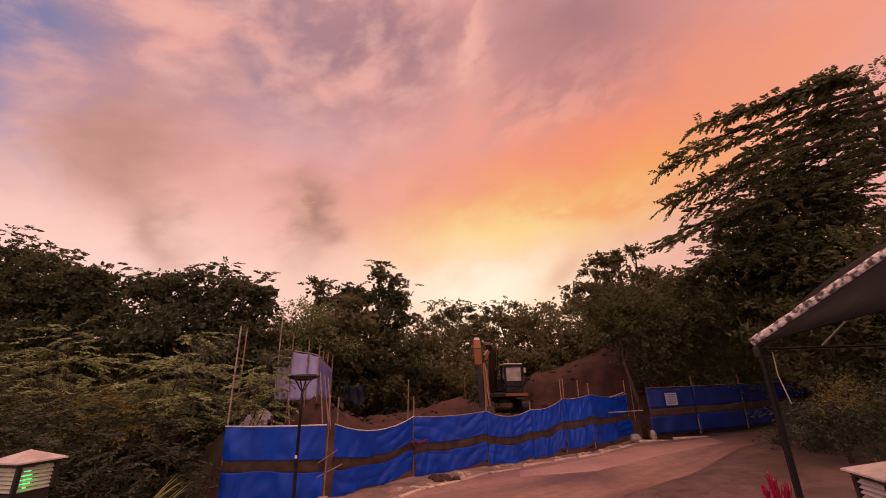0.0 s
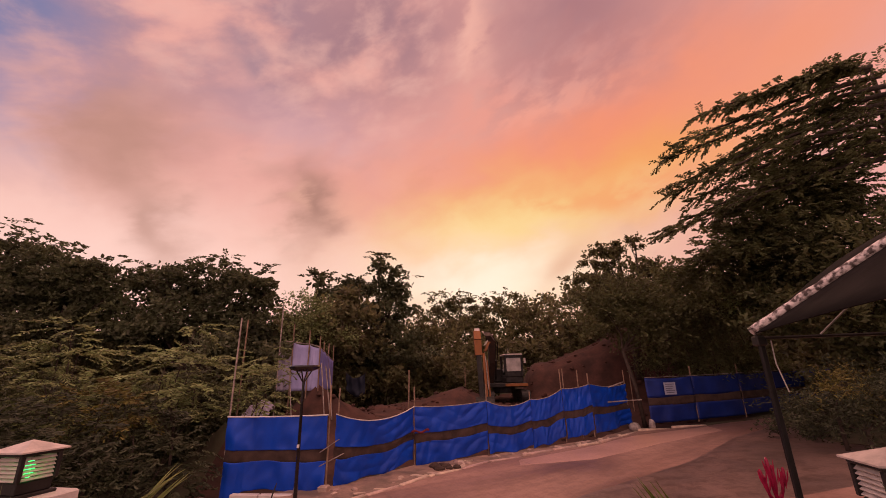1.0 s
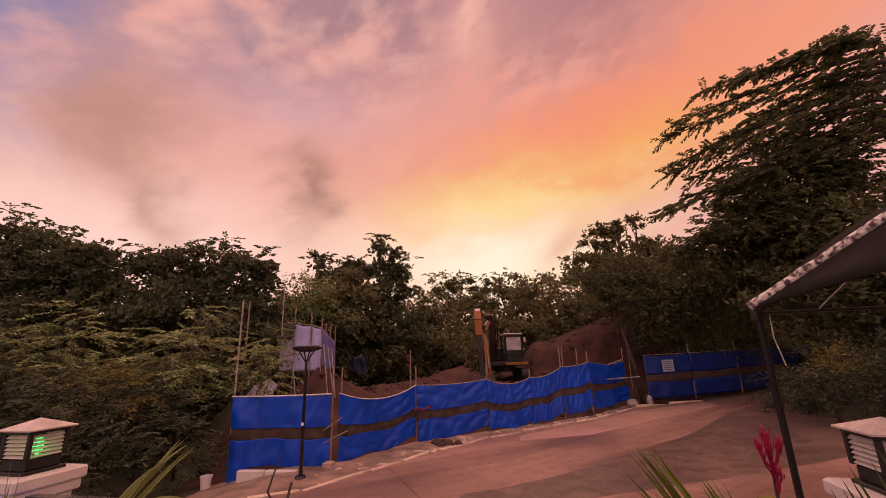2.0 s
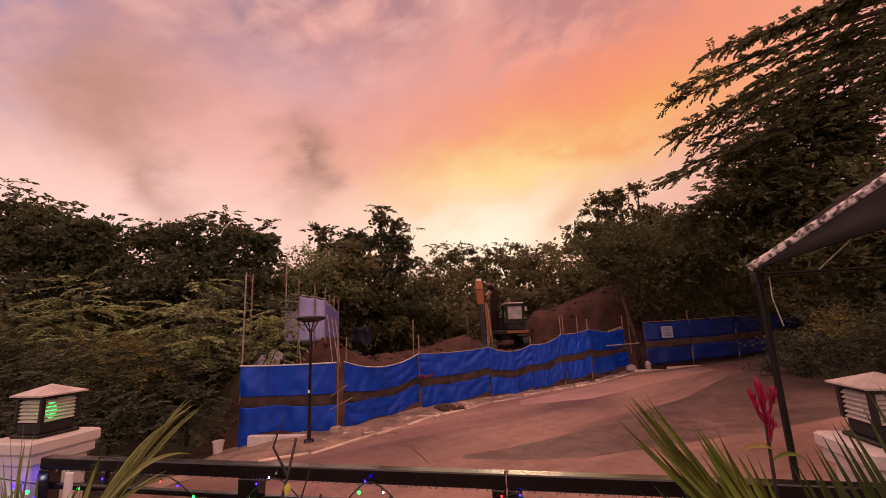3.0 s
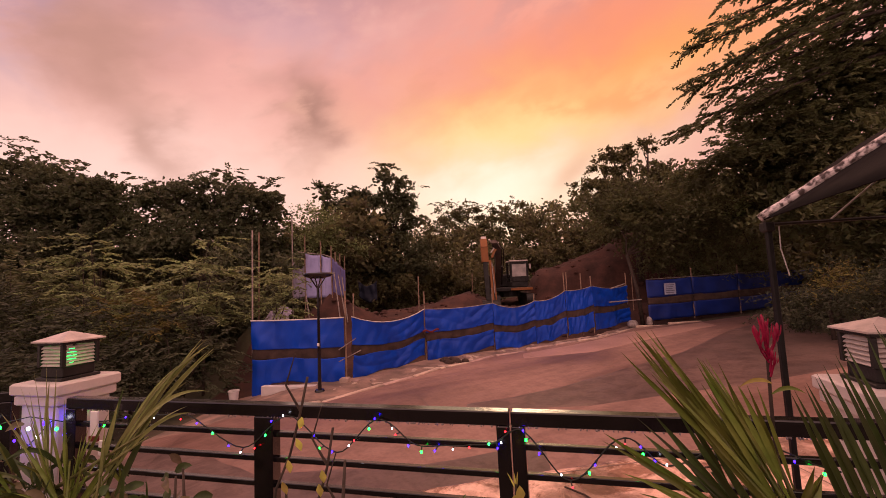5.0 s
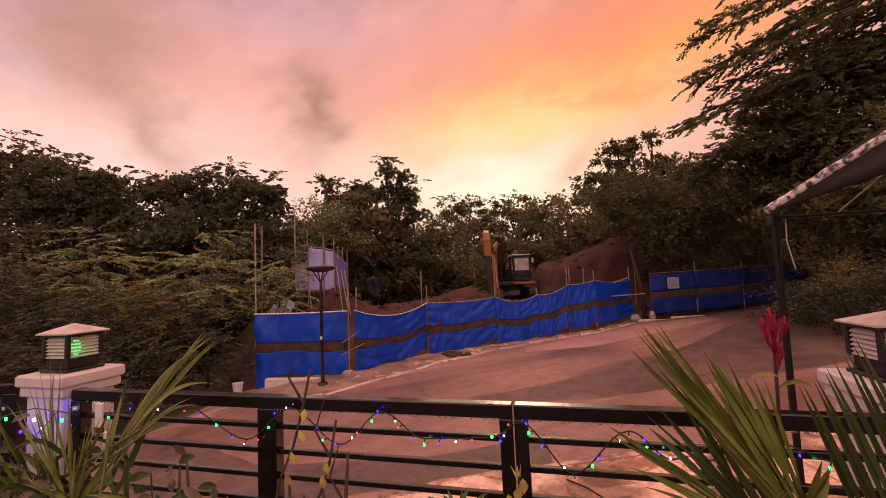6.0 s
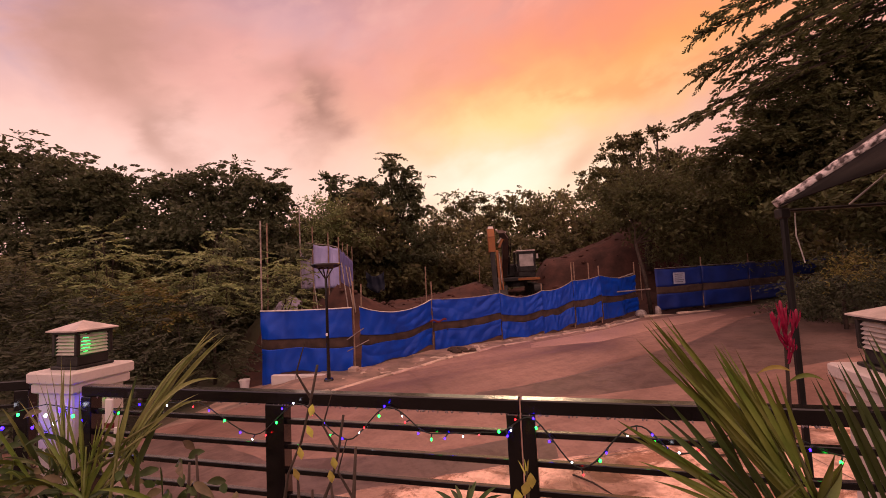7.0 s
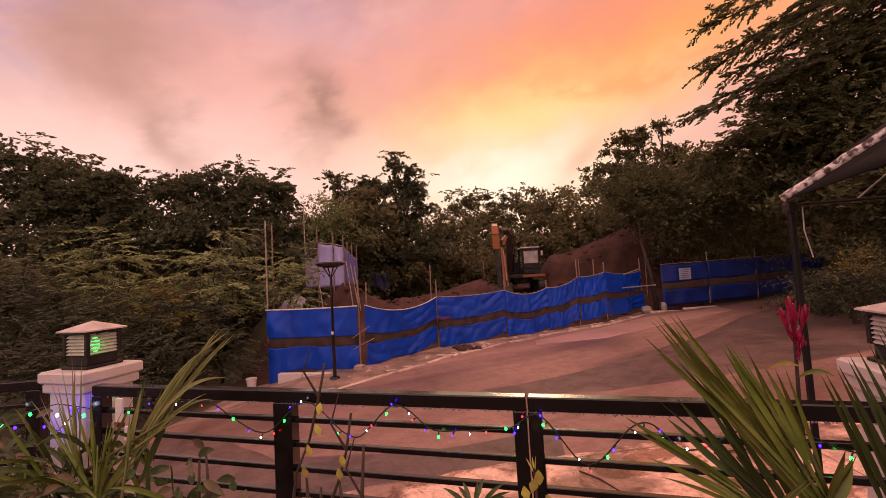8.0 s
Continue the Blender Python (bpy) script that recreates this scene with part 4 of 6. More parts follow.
    # highlights along the dark linkage, put in as pale bars
    part("linkage", beam([((bx - 0.45, -2.35, 4.10), 0.07), ((bx - 0.18, -2.2, 3.82), 0.07), ((bx + 0.02, -2.1, 3.66), 0.05)], 0.10), LANTERN_ROOF, stick, "linkage with its highlights in a pale colour")
    part("linkage", beam([((bx - 0.42, -2.40, 3.30), 0.06), ((bx - 0.05, -2.3, 3.75), 0.05), ((bx + 0.12, -2.2, 3.95), 0.04)], 0.09), LANTERN_ROOF, stick, "linkage with its highlights in a pale colour")
    part("link_plate", beam([((bx - 0.35, -2.3, 3.0), 0.12), ((bx - 0.10, -2.2, 3.55), 0.16), ((bx + 0.10, -2.1, 3.3), 0.10)], 0.16), YELLOW_PAINT, stick)
    part("boom_ram", Geo().tube([(bx + 0.36, -0.9, 1.4), (bx + 0.3, -1.8, 2.5)], 0.07, 8), DARK_STEEL, ex)
    part("stick_ram", Geo().tube([(bx + 0.1, -1.6, 2.9), (bx - 0.3, -2.3, 4.0)], 0.06, 8), DARK_STEEL, ex)
    for dx in (0.0, 0.12, 0.24):
        part("hose", Geo().tube([(bx - 0.45 + dx, -2.35, 4.05), (bx - 0.1 + dx, -2.25, 4.05 - dx), (bx + 0.22 + dx, -1.9, 3.5), (bx + 0.2 + dx, -1.4, 2.5)], 0.03, 6), DARK_STEEL, ex)
    g = Geo()
    prof = [(-2.9 + 0.55 * math.cos(radians(60 + 24 * k)), 0.0 + 0.55 * math.sin(radians(60 + 24 * k))) for k in range(9)]
    n = len(prof)
    g.add([(bx - 1.1, p, q) for p, q in prof] + [(bx - 0.1, p, q) for p, q in prof], [(i, i + 1, n + i + 1, n + i) for i in range(n - 1)] + [tuple(range(n)), tuple(range(2 * n - 1, n - 1, -1))])
    part("bucket", g, DARK_STEEL, ex)


build_excavator()


# ---- pale sheet screen on the bank ----
def build_screen():
    rng = random.Random(12)
    sc = thing("sheet_screen", "pale lilac plastic sheets tied to leaning poles", "screen")
    # corner, foot height, top height
    runs = (
        (SHEET_DULL, (-8.70, 17.42, 1.35, 2.92), (-8.11, 17.44, 1.35, 2.79)),
        (SHEET, (-8.09, 17.4, 1.35, 3.32), (-7.36, 17.4, 1.35, 3.20)),
        (SHEET, (-7.35, 17.4, 1.35, 3.20), (-6.87, 17.42, 1.35, 3.07)),
        (TARP_PALE, (-6.86, 17.44, 1.3, 3.02), (-7.32, 18.9, 1.3, 2.98)),
        (TARP_PALE, (-7.32, 18.92, 1.3, 2.98), (-7.72, 20.4, 1.3, 2.85)),
        (TARP_PALE, (-7.72, 20.42, 1.3, 2.85), (-8.1, 22.0, 1.3, 2.7)),
    )
    for i, (mat, (ax, ay, az_, at), (bx, by, bz, bt)) in enumerate(runs):
        def fn(u, v):
            top, low = at + (bt - at) * u - 0.05 * math.sin(math.pi * u), az_ + (bz - az_) * u
            f = 0.06 * noise.noise((u * 3 + i, v * 2, i)) + 0.025 * noise.noise((u * 9 + i, v * 5, i))
            return (ax + (bx - ax) * u, ay + (by - ay) * u + f, top + (low - top) * v)

        part("sheet", Geo().cloth(fn, 16, 14), mat, sc, "", True)
        over_hang = 0.3 if i == 1 else 0.0
        part("cross_pole", Geo().tube([(ax - over_hang, ay - 0.06, at + 0.04 + over_hang * 0.1), (bx, by - 0.06, bt + 0.02)], 0.02, 6), PIPE, sc)
    for x, y, top in ((-8.70, 17.4, 5.05), (-8.09, 17.34, 4.1), (-7.36, 17.34, 3.80), (-6.86, 17.36, 3.56), (-7.32, 18.9, 3.45), (-7.72, 20.4, 3.5), (-8.1, 22.0, 3.5)):
        part("pole", Geo().tube([(x, y, ground_z(x, y) - 0.1), (x + rng.uniform(-0.03, 0.03), y, top)], 0.026, 6), PIPE if top > 5 else BAMBOO, sc)
    for (ax, ay, az_), (bx, by, bz) in (((-8.08, 17.2, 2.3), (-7.68, 16.9, 1.35)), ((-6.70, 17.2, 2.42), (-6.33, 16.9, 1.3)), ((-6.38, 17.3, 2.2), (-6.05, 17.0, 1.3)), ((-6.55, 17.3, 2.3), (-6.2, 17.1, 1.3))):
        part("prop", Geo().tube([(ax, ay, az_), (bx, by, min(bz, ground_z(bx, by)))], 0.024, 6), PIPE, sc)
    heap = solid("plastic_sheet", Geo(), SHEET_DULL, "crumpled pale plastic sheet caught on the bank", "sheeting")

    def crumple(u, v):
        x, y = -8.75 + 0.95 * u + 0.12 * noise.noise((u * 5, v * 5, 1.0)), 15.2 + 0.5 * v
        return (x, y, max(ground_z(x, y), 0.5) + 0.05 + 0.55 * v * (0.6 + 0.4 * math.sin(3 * u)) + 0.14 * noise.noise((u * 6, v * 6, 3.0)))
    heap.data = Geo().cloth(crumple, 24, 18, 0.006).mesh("plastic_sheet", SHEET_DULL, True)


SHEET_DULL = material("dull_sheeting", (0.40, 0.36, 0.46), 0.6, vary=0.4, scale=3, bump=0.2, second=(0.26, 0.23, 0.32))
TARP_PALE = material("blue_violet_sheeting", (0.20, 0.20, 0.52), 0.6, vary=0.3, scale=2, bump=0.1)
build_screen()
for x, y, top in ((-8.93, 15.2, 4.05), (-1.4, 26.0, 2.3), (-3.0, 17.0, 2.05), (-4.87, 14.5, 1.5), (3.44, 20.5, 1.98), (4.0, 20.0, 1.9), (7.6, 24.5, 1.9)):
    z = ground_z(x, y)
    lone = thing("marker_pole", "thin weathered pole standing in the site earth", "pole", (x, y, z), 0, "poles about the site")
    part("shaft", Geo().tube([(0, 0, -0.1), (0.03, 0, top - z)], 0.026, 6), BAMBOO, lone)


# ---- trees ----
def leaf_mesh(name, sprays, leaf, wide, mat, rng, per=14, droop=0.25, pinnate=False):
    """sprays: rows of origin (3), direction (3), length. Each one carries leaflets along its twig."""
    s = np.asarray(sprays, float)
    n = len(s)
    o, d, length = s[:, None, 0:3], s[:, None, 3:6], s[:, None, 6:7]
    d = d / np.linalg.norm(d, axis=2, keepdims=True)
    k = (np.arange(per) + rng.random((n, per)) * 0.6) / per
    k = k[:, :, None]
    side = np.cross(d, np.array([0.0, 0, 1]))
    side /= np.linalg.norm(side, axis=2, keepdims=True) + 1e-6
    sign = np.where(np.arange(per) % 2 == 0, 1.0, -1.0)[None, :, None]
    base = o + d * length * k + np.array([0, 0, -1.0]) * droop * length * k * k
    if pinnate:
        axis = d * 0.55 + side * sign * 0.8 + np.array([0, 0, -0.35]) + (rng.random((n, per, 3)) - 0.5) * 0.5
        base = base + (rng.random((n, per, 3)) - 0.5) * 0.04
    else:
        axis = d * 0.5 + side * sign * 0.6 + (rng.random((n, per, 3)) - 0.5) * 1.5 + np.array([0, 0, -0.2])
        base = base + (rng.random((n, per, 3)) - 0.5) * length * 0.5
    axis /= np.linalg.norm(axis, axis=2, keepdims=True)
    across = np.cross(axis, rng.random((n, per, 3)) - 0.5 + np.array([0, 0, 0.4]))
    across /= np.linalg.norm(across, axis=2, keepdims=True) + 1e-6
    size = leaf * (0.6 + 0.7 * rng.random((n, per, 1)))
    dip = np.cross(axis, across) * size * 0.08
    up, low = base + axis * size * 0.72, base + axis * size * 0.28
    v = np.stack([base, low + across * size * wide * 0.85 + dip, up + across * size * wide * 0.8 + dip, base + axis * size - dip * 2, up - across * size * wide * 0.8 + dip, low - across * size * wide * 0.85 + dip], axis=2).reshape(-1, 3)
    count = n * per
    me = bpy.data.meshes.new(name)
    me.vertices.add(count * 6)
    me.vertices.foreach_set("co", v.astype(np.float32).ravel())
    idx = np.arange(count)[:, None] * 6
    quads = np.concatenate([idx + np.array([[0, 1, 2, 3]]), idx + np.array([[0, 3, 4, 5]])], axis=1).reshape(-1).astype(np.int32)
    me.loops.add(count * 8)
    me.loops.foreach_set("vertex_index", quads)
    me.polygons.add(count * 2)
    me.polygons.foreach_set("loop_start", np.arange(0, count * 8, 4, dtype=np.int32))
    me.materials.append(mat)
    me.update(calc_edges=True)
    me.validate()
    return me


def lobes_to_sprays(lobes, density, rng, reach=0.7, gravity=0.0, shell=0.55, level=1.0):
    """Sprays over uneven ellipsoid lobes (x, y, z, rx, ry, rz)."""
    out = []
    for x, y, z, rx, ry, rz in lobes:
        n = int(density * (rx * ry + ry * rz + rx * rz) / 3 * 4)
        d = rng.normal(size=(n, 3))
        d /= np.linalg.norm(d, axis=1, keepdims=True)
        k = shell + (1 - shell) * rng.random((n, 1)) ** 0.6
        ph = rng.random(3) * 6.28
        bulge = 1 + 0.22 * np.sin(d[:, :1] * 5 + ph[0]) * np.sin(d[:, 1:2] * 5 + ph[1]) + 0.18 * np.sin(d[:, 2:] * 7 + ph[2])
        p = np.array([x, y, z]) + d * np.array([rx, ry, rz]) * k * bulge
        if level == 1.0 and n > 20:
            # most sprays gather round boughs, which leaves hollows between
            lead = rng.integers(0, max(4, n // 14), n)
            near = rng.random(n) < 0.68
            q = p[lead] + rng.normal(size=(n, 3)) * 0.17 * np.array([rx, ry, rz * 0.8])
            p[near] = q[near]
            d[near] = d[lead][near]
        way = d + rng.normal(size=(n, 3)) * 0.4 + np.array([0, 0, 0.15 - gravity])
        way[:, 2] *= level
        length = reach * (0.5 + 0.8 * rng.random((n, 1)))
        out.append(np.concatenate([p, way, length], axis=1))
    return np.concatenate(out)


def tree(name, label, base, lobes, mat, seed, density=9.0, leaf=0.28, wide=0.24, per=12, reach=0.8, droop=0.25, trunk=0.18, pinnate=False, gravity=0.0, lean=(0, 0), shell=0.5, level=1.0, fork=None, crest=0):
    """A tapered trunk, limbs that run to every lobe, and a crown of leaf sprays."""
    rng = np.random.default_rng(seed)
    ob = thing(name, label, "tree" if "tree" in name else "shrub", base)
    bx, by, bz = base
    local = [(x - bx, y - by, z - bz, rx, ry, rz) for x, y, z, rx, ry, rz in lobes]
    fork = fork or 0.6 * min(l[2] for l in local) + 0.1
    spine = [(0, 0, -0.3), (lean[0] * 0.3, lean[1] * 0.3, fork * 0.5), (lean[0], lean[1], fork)]
    g = Geo().tube(spine, [trunk * 1.25, trunk, trunk * 0.85], 9)
    part("trunk", g, BARK, ob, "", True)
    for x, y, z, rx, ry, rz in local:
        a = Vector(spine[-1])
        b = Vector((x, y, z))
        mid = a.lerp(b, 0.5) + Vector((rng.normal() * 0.2, rng.normal() * 0.2, -0.1 * (b - a).length))
        g = Geo().tube([a, mid, b], [trunk * 0.6, trunk * 0.4, trunk * 0.15], 6)
        for q in range(5):
            d = Vector((rng.normal() * rx, rng.normal() * ry, abs(rng.normal()) * rz * 0.8)) * 0.42
            g.tube([mid.lerp(b, 0.3 + 0.14 * q), mid.lerp(b, 0.5 + 0.1 * q) + d * 0.5, b + d], [trunk * 0.18, trunk * 0.1, trunk * 0.03], 5)
        part("limb", g, BARK, ob, "", True)
    if crest:
        # light outer boughs that stand clear of the crown, their leaves hanging in rows
        outer = []
        for x, y, z, rx, ry, rz in sorted(local, key=lambda l: -l[2] - l[5])[:max(2, len(local) * 2 // 3)]:
            for q in range(crest):
                a = math.pi * (0.02 + 0.96 * (q + rng.random()) / crest)
                k = 0.85 + 0.35 * rng.random()
                outer.append((x + math.cos(a) * rx * k, y + rng.normal() * ry * 0.3, z + math.sin(a) * rz * k, 0.42 + 0.3 * rng.random(), 0.3, 0.07))
        airy = lobes_to_sprays(outer, density * 0.55, rng, 0.75, 0.0, 0.1, 0.35)
        light = new("outer_crown", leaf_mesh("outer_crown", airy, leaf * 0.95, wide * 0.75, mat, rng, per, 0.25, True))
        light.parent = ob
        local = [(x, y, z - 0.28 * rz, rx * 0.86, ry, rz * 0.72) for x, y, z, rx, ry, rz in local]
    crown = new("crown", leaf_mesh("crown", lobes_to_sprays(local, density, rng, reach, gravity, shell, level), leaf, wide, mat, rng, per, droop, pinnate))
    crown.parent = ob
    return ob


def at(x, y):
    return (x, y, ground_z(x, y))


tree("tree", "broad dark-leaved tree on the low bank", at(-28, 22), [(-31.5, 22, 10.3, 3.0, 2.8, 1.9), (-27.2, 22, 8.0, 2.4, 2.2, 1.3), (-24.3, 22, 8.4, 2.0, 2.0, 1.4), (-27.8, 22, 9.4, 1.8, 1.6, 1.2), (-23.2, 22, 8.2, 1.2, 1.2, 0.9), (-22.8, 22, 6.6, 1.2, 1.2, 0.9), (-29, 22, 7, 4.5, 3, 2.5), (-25, 22, 5.6, 3.6, 2.8, 2.4)], LEAF_DARK, 1, crest=8, density=24, leaf=0.25, wide=0.34, reach=0.6, trunk=0.28)
tree("tree", "dark tree with an airy ragged crown", at(-16.5, 23), [(-19.4, 23, 8.0, 1.6, 1.6, 0.8), (-16.8, 23, 8.2, 1.8, 1.8, 1.1), (-14.3, 23, 7.4, 1.9, 1.8, 1.1), (-20.9, 23, 8.0, 1.2, 1.0, 0.8), (-13.0, 23, 6.9, 1.0, 1.0, 0.7), (-17.5, 23, 6.1, 4.6, 2.6, 1.8), (-14, 23, 4.8, 2.8, 2.4, 1.8), (-20.6, 24, 5.0, 2.6, 1.4, 1.6)], LEAF_DARK, 2, crest=9, density=23, leaf=0.25, wide=0.34, reach=0.6, trunk=0.24)
tree("tree", "tall dark tree with a pointed lopsided crown", at(-8.9, 31), [(-8.15, 31, 10.6, 0.45, 0.6, 0.75), (-7.3, 31, 9.8, 0.6, 0.8, 0.4), (-6.8, 31, 8.7, 0.9, 1.0, 0.8), (-13.1, 31, 9.6, 0.7, 0.7, 0.45), (-10.6, 31, 9.0, 1.0, 1.2, 0.6), (-9.2, 31, 8.2, 2.0, 1.6, 1.2), (-12.2, 31, 8.0, 1.2, 1.2, 0.7), (-7.4, 31, 7.0, 1.8, 1.6, 1.3), (-9.8, 31, 6.0, 3.2, 2.2, 1.9), (-11.5, 30.5, 4.2, 3, 2, 2), (-6.6, 30.5, 4.2, 2.6, 2, 2)], LEAF_DARK, 3, crest=3, density=26, leaf=0.27, wide=0.34, reach=0.55, trunk=0.3)
tree("tree", "young lighter green tree behind the sheet screen", at(-11.5, 25), [(-11.8, 25, 5.6, 1.9, 1.6, 1.5), (-10.4, 25, 4.4, 2.0, 1.6, 1.5), (-12.4, 25, 3.4, 2.2, 1.6, 1.5)], LEAF_LIGHT, 4, density=26, leaf=0.15, wide=0.3)
tree("tree", "far airy tree against the sunset", at(-3.2, 44), [(-5.0, 44, 9.6, 1.6, 1.6, 1.0), (-2.6, 44, 9.4, 1.6, 1.6, 1.0), (-5.5, 44, 7.6, 2.6, 2.2, 1.7), (-2.5, 43, 7.2, 3.2, 2.2, 1.8)], LEAF_HAZED, 5, crest=6, density=13, leaf=0.27, wide=0.32)
tree("tree", "far airy tree with a rounded crown", at(2.2, 45), [(0.8, 45, 9.4, 1.5, 1.5, 1.0), (2.8, 45, 9.4, 1.6, 1.6, 1.0), (4.4, 45, 7.9, 1.8, 1.8, 1.2), (1.6, 44.5, 7.2, 3.2, 2.2, 1.8)], LEAF_HAZED, 6, crest=6, density=13, leaf=0.27, wide=0.32)
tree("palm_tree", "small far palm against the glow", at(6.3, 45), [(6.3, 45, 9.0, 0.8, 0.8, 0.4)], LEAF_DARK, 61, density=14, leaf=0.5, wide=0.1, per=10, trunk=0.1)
tree("tree", "open-crowned tree on the slope by the bend", at(8.8, 26.7), [(7.7, 26.7, 9.5, 0.8, 0.7, 0.5), (8.7, 26.7, 9.2, 0.7, 0.7, 0.5), (9.9, 26.7, 9.7, 0.5, 0.5, 0.45), (7.0, 26.7, 8.7, 0.5, 0.5, 0.4), (8.2, 26.7, 8.5, 1.1, 0.9, 0.5), (5.6, 26.7, 6.9, 0.6, 0.7, 0.45), (6.4, 26.7, 7.7, 0.6, 0.6, 0.4), (7.6, 26.7, 7.2, 1.5, 1.1, 0.7), (10.9, 26.7, 7.6, 1.7, 1.4, 0.9), (9.2, 26.7, 6.2, 2.8, 1.8, 1.4)], LEAF_HAZED, 7, density=34, leaf=0.17, wide=0.34, reach=0.35, shell=0.15, lean=(0.2, 0))
tree("tree", "dense dark roadside tree with a leaning trunk", at(7.15, 21.7), [(9.2, 22.8, 5.3, 2.8, 2, 1.6), (6.3, 22.6, 5.0, 1.6, 1.4, 1.0), (11.8, 22.8, 4.8, 2.2, 1.8, 1.5), (8.2, 22.6, 3.9, 2.2, 1.6, 1.0), (7.4, 22.4, 4.4, 1.4, 1.2, 0.9)], LEAF_FEATHER, 8, density=30, leaf=0.17, wide=0.3, trunk=0.085, lean=(-0.45, 0.2), fork=3.5)


def feathery_tree():
    """Long boughs that droop outwards from a tall trunk, hung with pinnate sprays."""
    rng = np.random.default_rng(9)
    base = at(19.5, 19.4)
    ob = thing("tree", "tall dark tree with drooping feathery branches", "tree", base)
    b = Vector(base)
    part("trunk", Geo().tube([(0, 0, -0.3), (0.1, 0, 5), (-0.1, 0, 11), (0.2, 0, 15.6 - b.z)], [0.4, 0.32, 0.2, 0.06], 10), BARK, ob, "", True)
    sprays = []
    for tx, tz, y in ((7.5, 7.0, 17.4), (8.0, 7.5, 17.9), (8.2, 8.9, 17.2), (8.6, 9.5, 17.7), (8.3, 10.6, 17.5), (8.9, 11.4, 17.8), (9.8, 12.4, 17.4), (11.6, 12.9, 17.6), (13.2, 13.6, 17.8), (9.6, 9.0, 18.3), (10.4, 10.4, 18.2), (10.5, 8.0, 18.4), (12.0, 11.4, 18.4), (12.5, 9.4, 18.6), (15.0, 14.0, 17.6)):
        tip, root = Vector((tx - 0.05, y, tz)), Vector((19.3, 19.0, tz + 0.33 * (19.3 - tx)))
        line = []
        for k in range(13):
            u = k / 12
            p = root.lerp(tip, u)
            p.z += 0.35 * math.sin(math.pi * u)
            p.y += 0.25 * math.sin(u * 5 + tz)
            line.append(p)
        part("bough", Geo().tube([p - b for p in line], [0.12 * (1 - 0.92 * k / 12) + 0.006 for k in range(13)], 6), BARK, ob, "", True)
        for k in range(84):
            u = 0.15 + 0.85 * (k + rng.random()) / 84
            i = min(int(u * 12), 11)
            p = line[i].lerp(line[i + 1], u * 12 - i) - b
            d = (line[i + 1] - line[i]).normalized()
            s = 1 if k % 2 else -1
            spread = 0.9 * (1.15 - u)
            way = d * 0.8 + Vector((0.16 * rng.normal(), s * (0.2 + 0.4 * rng.random()), -0.02 + 0.26 * rng.normal()))
            off = Vector((rng.normal() * 0.2, rng.normal() * 0.5, rng.normal() * 0.22)) * spread
            sprays.append((*(p + off), *way, 0.5 + 0.3 * rng.random()))
    lobes = [(10.8, 20.2, 6.3, 1.6, 1.0, 0.8), (12.4, 20.2, 7.4, 1.8, 1.0, 1.0), (14.2, 20.2, 8.6, 2.0, 1.0, 1.3), (16.2, 20.2, 9.8, 2.2, 1.2, 1.6), (14.0, 19.4, 9.4, 3.0, 1.4, 1.8), (15.5, 19.4, 7.4, 3.8, 1.6, 2.0), (12.0, 19.6, 7.2, 2.0, 1.2, 0.9), (13.5, 19.2, 6.0, 2.6, 1.4, 1.1)]
    fill = lobes_to_sprays([(x - b.x, y - b.y, z - b.z, rx, ry, rz) for x, y, z, rx, ry, rz in lobes], 30, rng, 0.7, 0.2, 0.2)
    thin = [(17.5, 19.6, 12.6, 2.4, 1.4, 1.8), (20.0, 19.6, 13.0, 3, 1.8, 3)]
    airy = lobes_to_sprays([(x - b.x, y - b.y, z - b.z, rx, ry, rz) for x, y, z, rx, ry, rz in thin], 11, rng, 0.7, 0.2, 0.2)
    crown = new("crown", leaf_mesh("crown", np.concatenate([np.array(sprays), fill, airy]), 0.17, 0.24, LEAF_FEATHER, rng, 20, 0.14, True))
    crown.parent = ob


feathery_tree()
tree("tree", "dark tree filling the slope behind the canopy", at(18, 16), [(18, 16, 5.2, 4, 3, 2.6), (14.5, 18, 4.0, 2.6, 2.0, 1.6), (21, 15, 6, 4, 3, 3.5), (17, 15.5, 3, 3, 2, 1.8)], LEAF_FEATHER, 10, density=16)


def shrub(label, x, y, lobes, mat, seed, low=None, **kw):
    zero = ground_z(x, y) if low is None else low
    return tree("shrub", label, at(x, y), [(x + a, y + b, zero + c, rx, ry, rz) for a, b, c, rx, ry, rz in lobes], mat, seed, **{"trunk": 0.05, "reach": 0.6, "leaf": 0.16, "wide": 0.16, "per": 16, "density": 20, "pinnate": True, **kw})


shrub("feathery pale green shrub on the bank", -14.2, 13.2, [(0, 0, 3.6, 0.35, 0.4, 0.3), (-0.3, 0, 3.1, 0.8, 0.7, 0.16), (0.5, 0, 2.6, 1.0, 0.8, 0.16), (-0.9, 0.1, 2.2, 1.1, 0.8, 0.16), (0.7, 0, 1.6, 1.3, 0.9, 0.18), (-0.6, 0.1, 1.1, 1.5, 0.9, 0.2), (0.9, 0, 0.5, 1.5, 0.9, 0.22), (-1.0, 0, 0.0, 1.6, 0.9, 0.3)], LEAF_LIGHT, 21, 0.2, reach=1.1, droop=0.22, leaf=0.17, wide=0.17, per=24, density=15, level=0.25, shell=0.1)
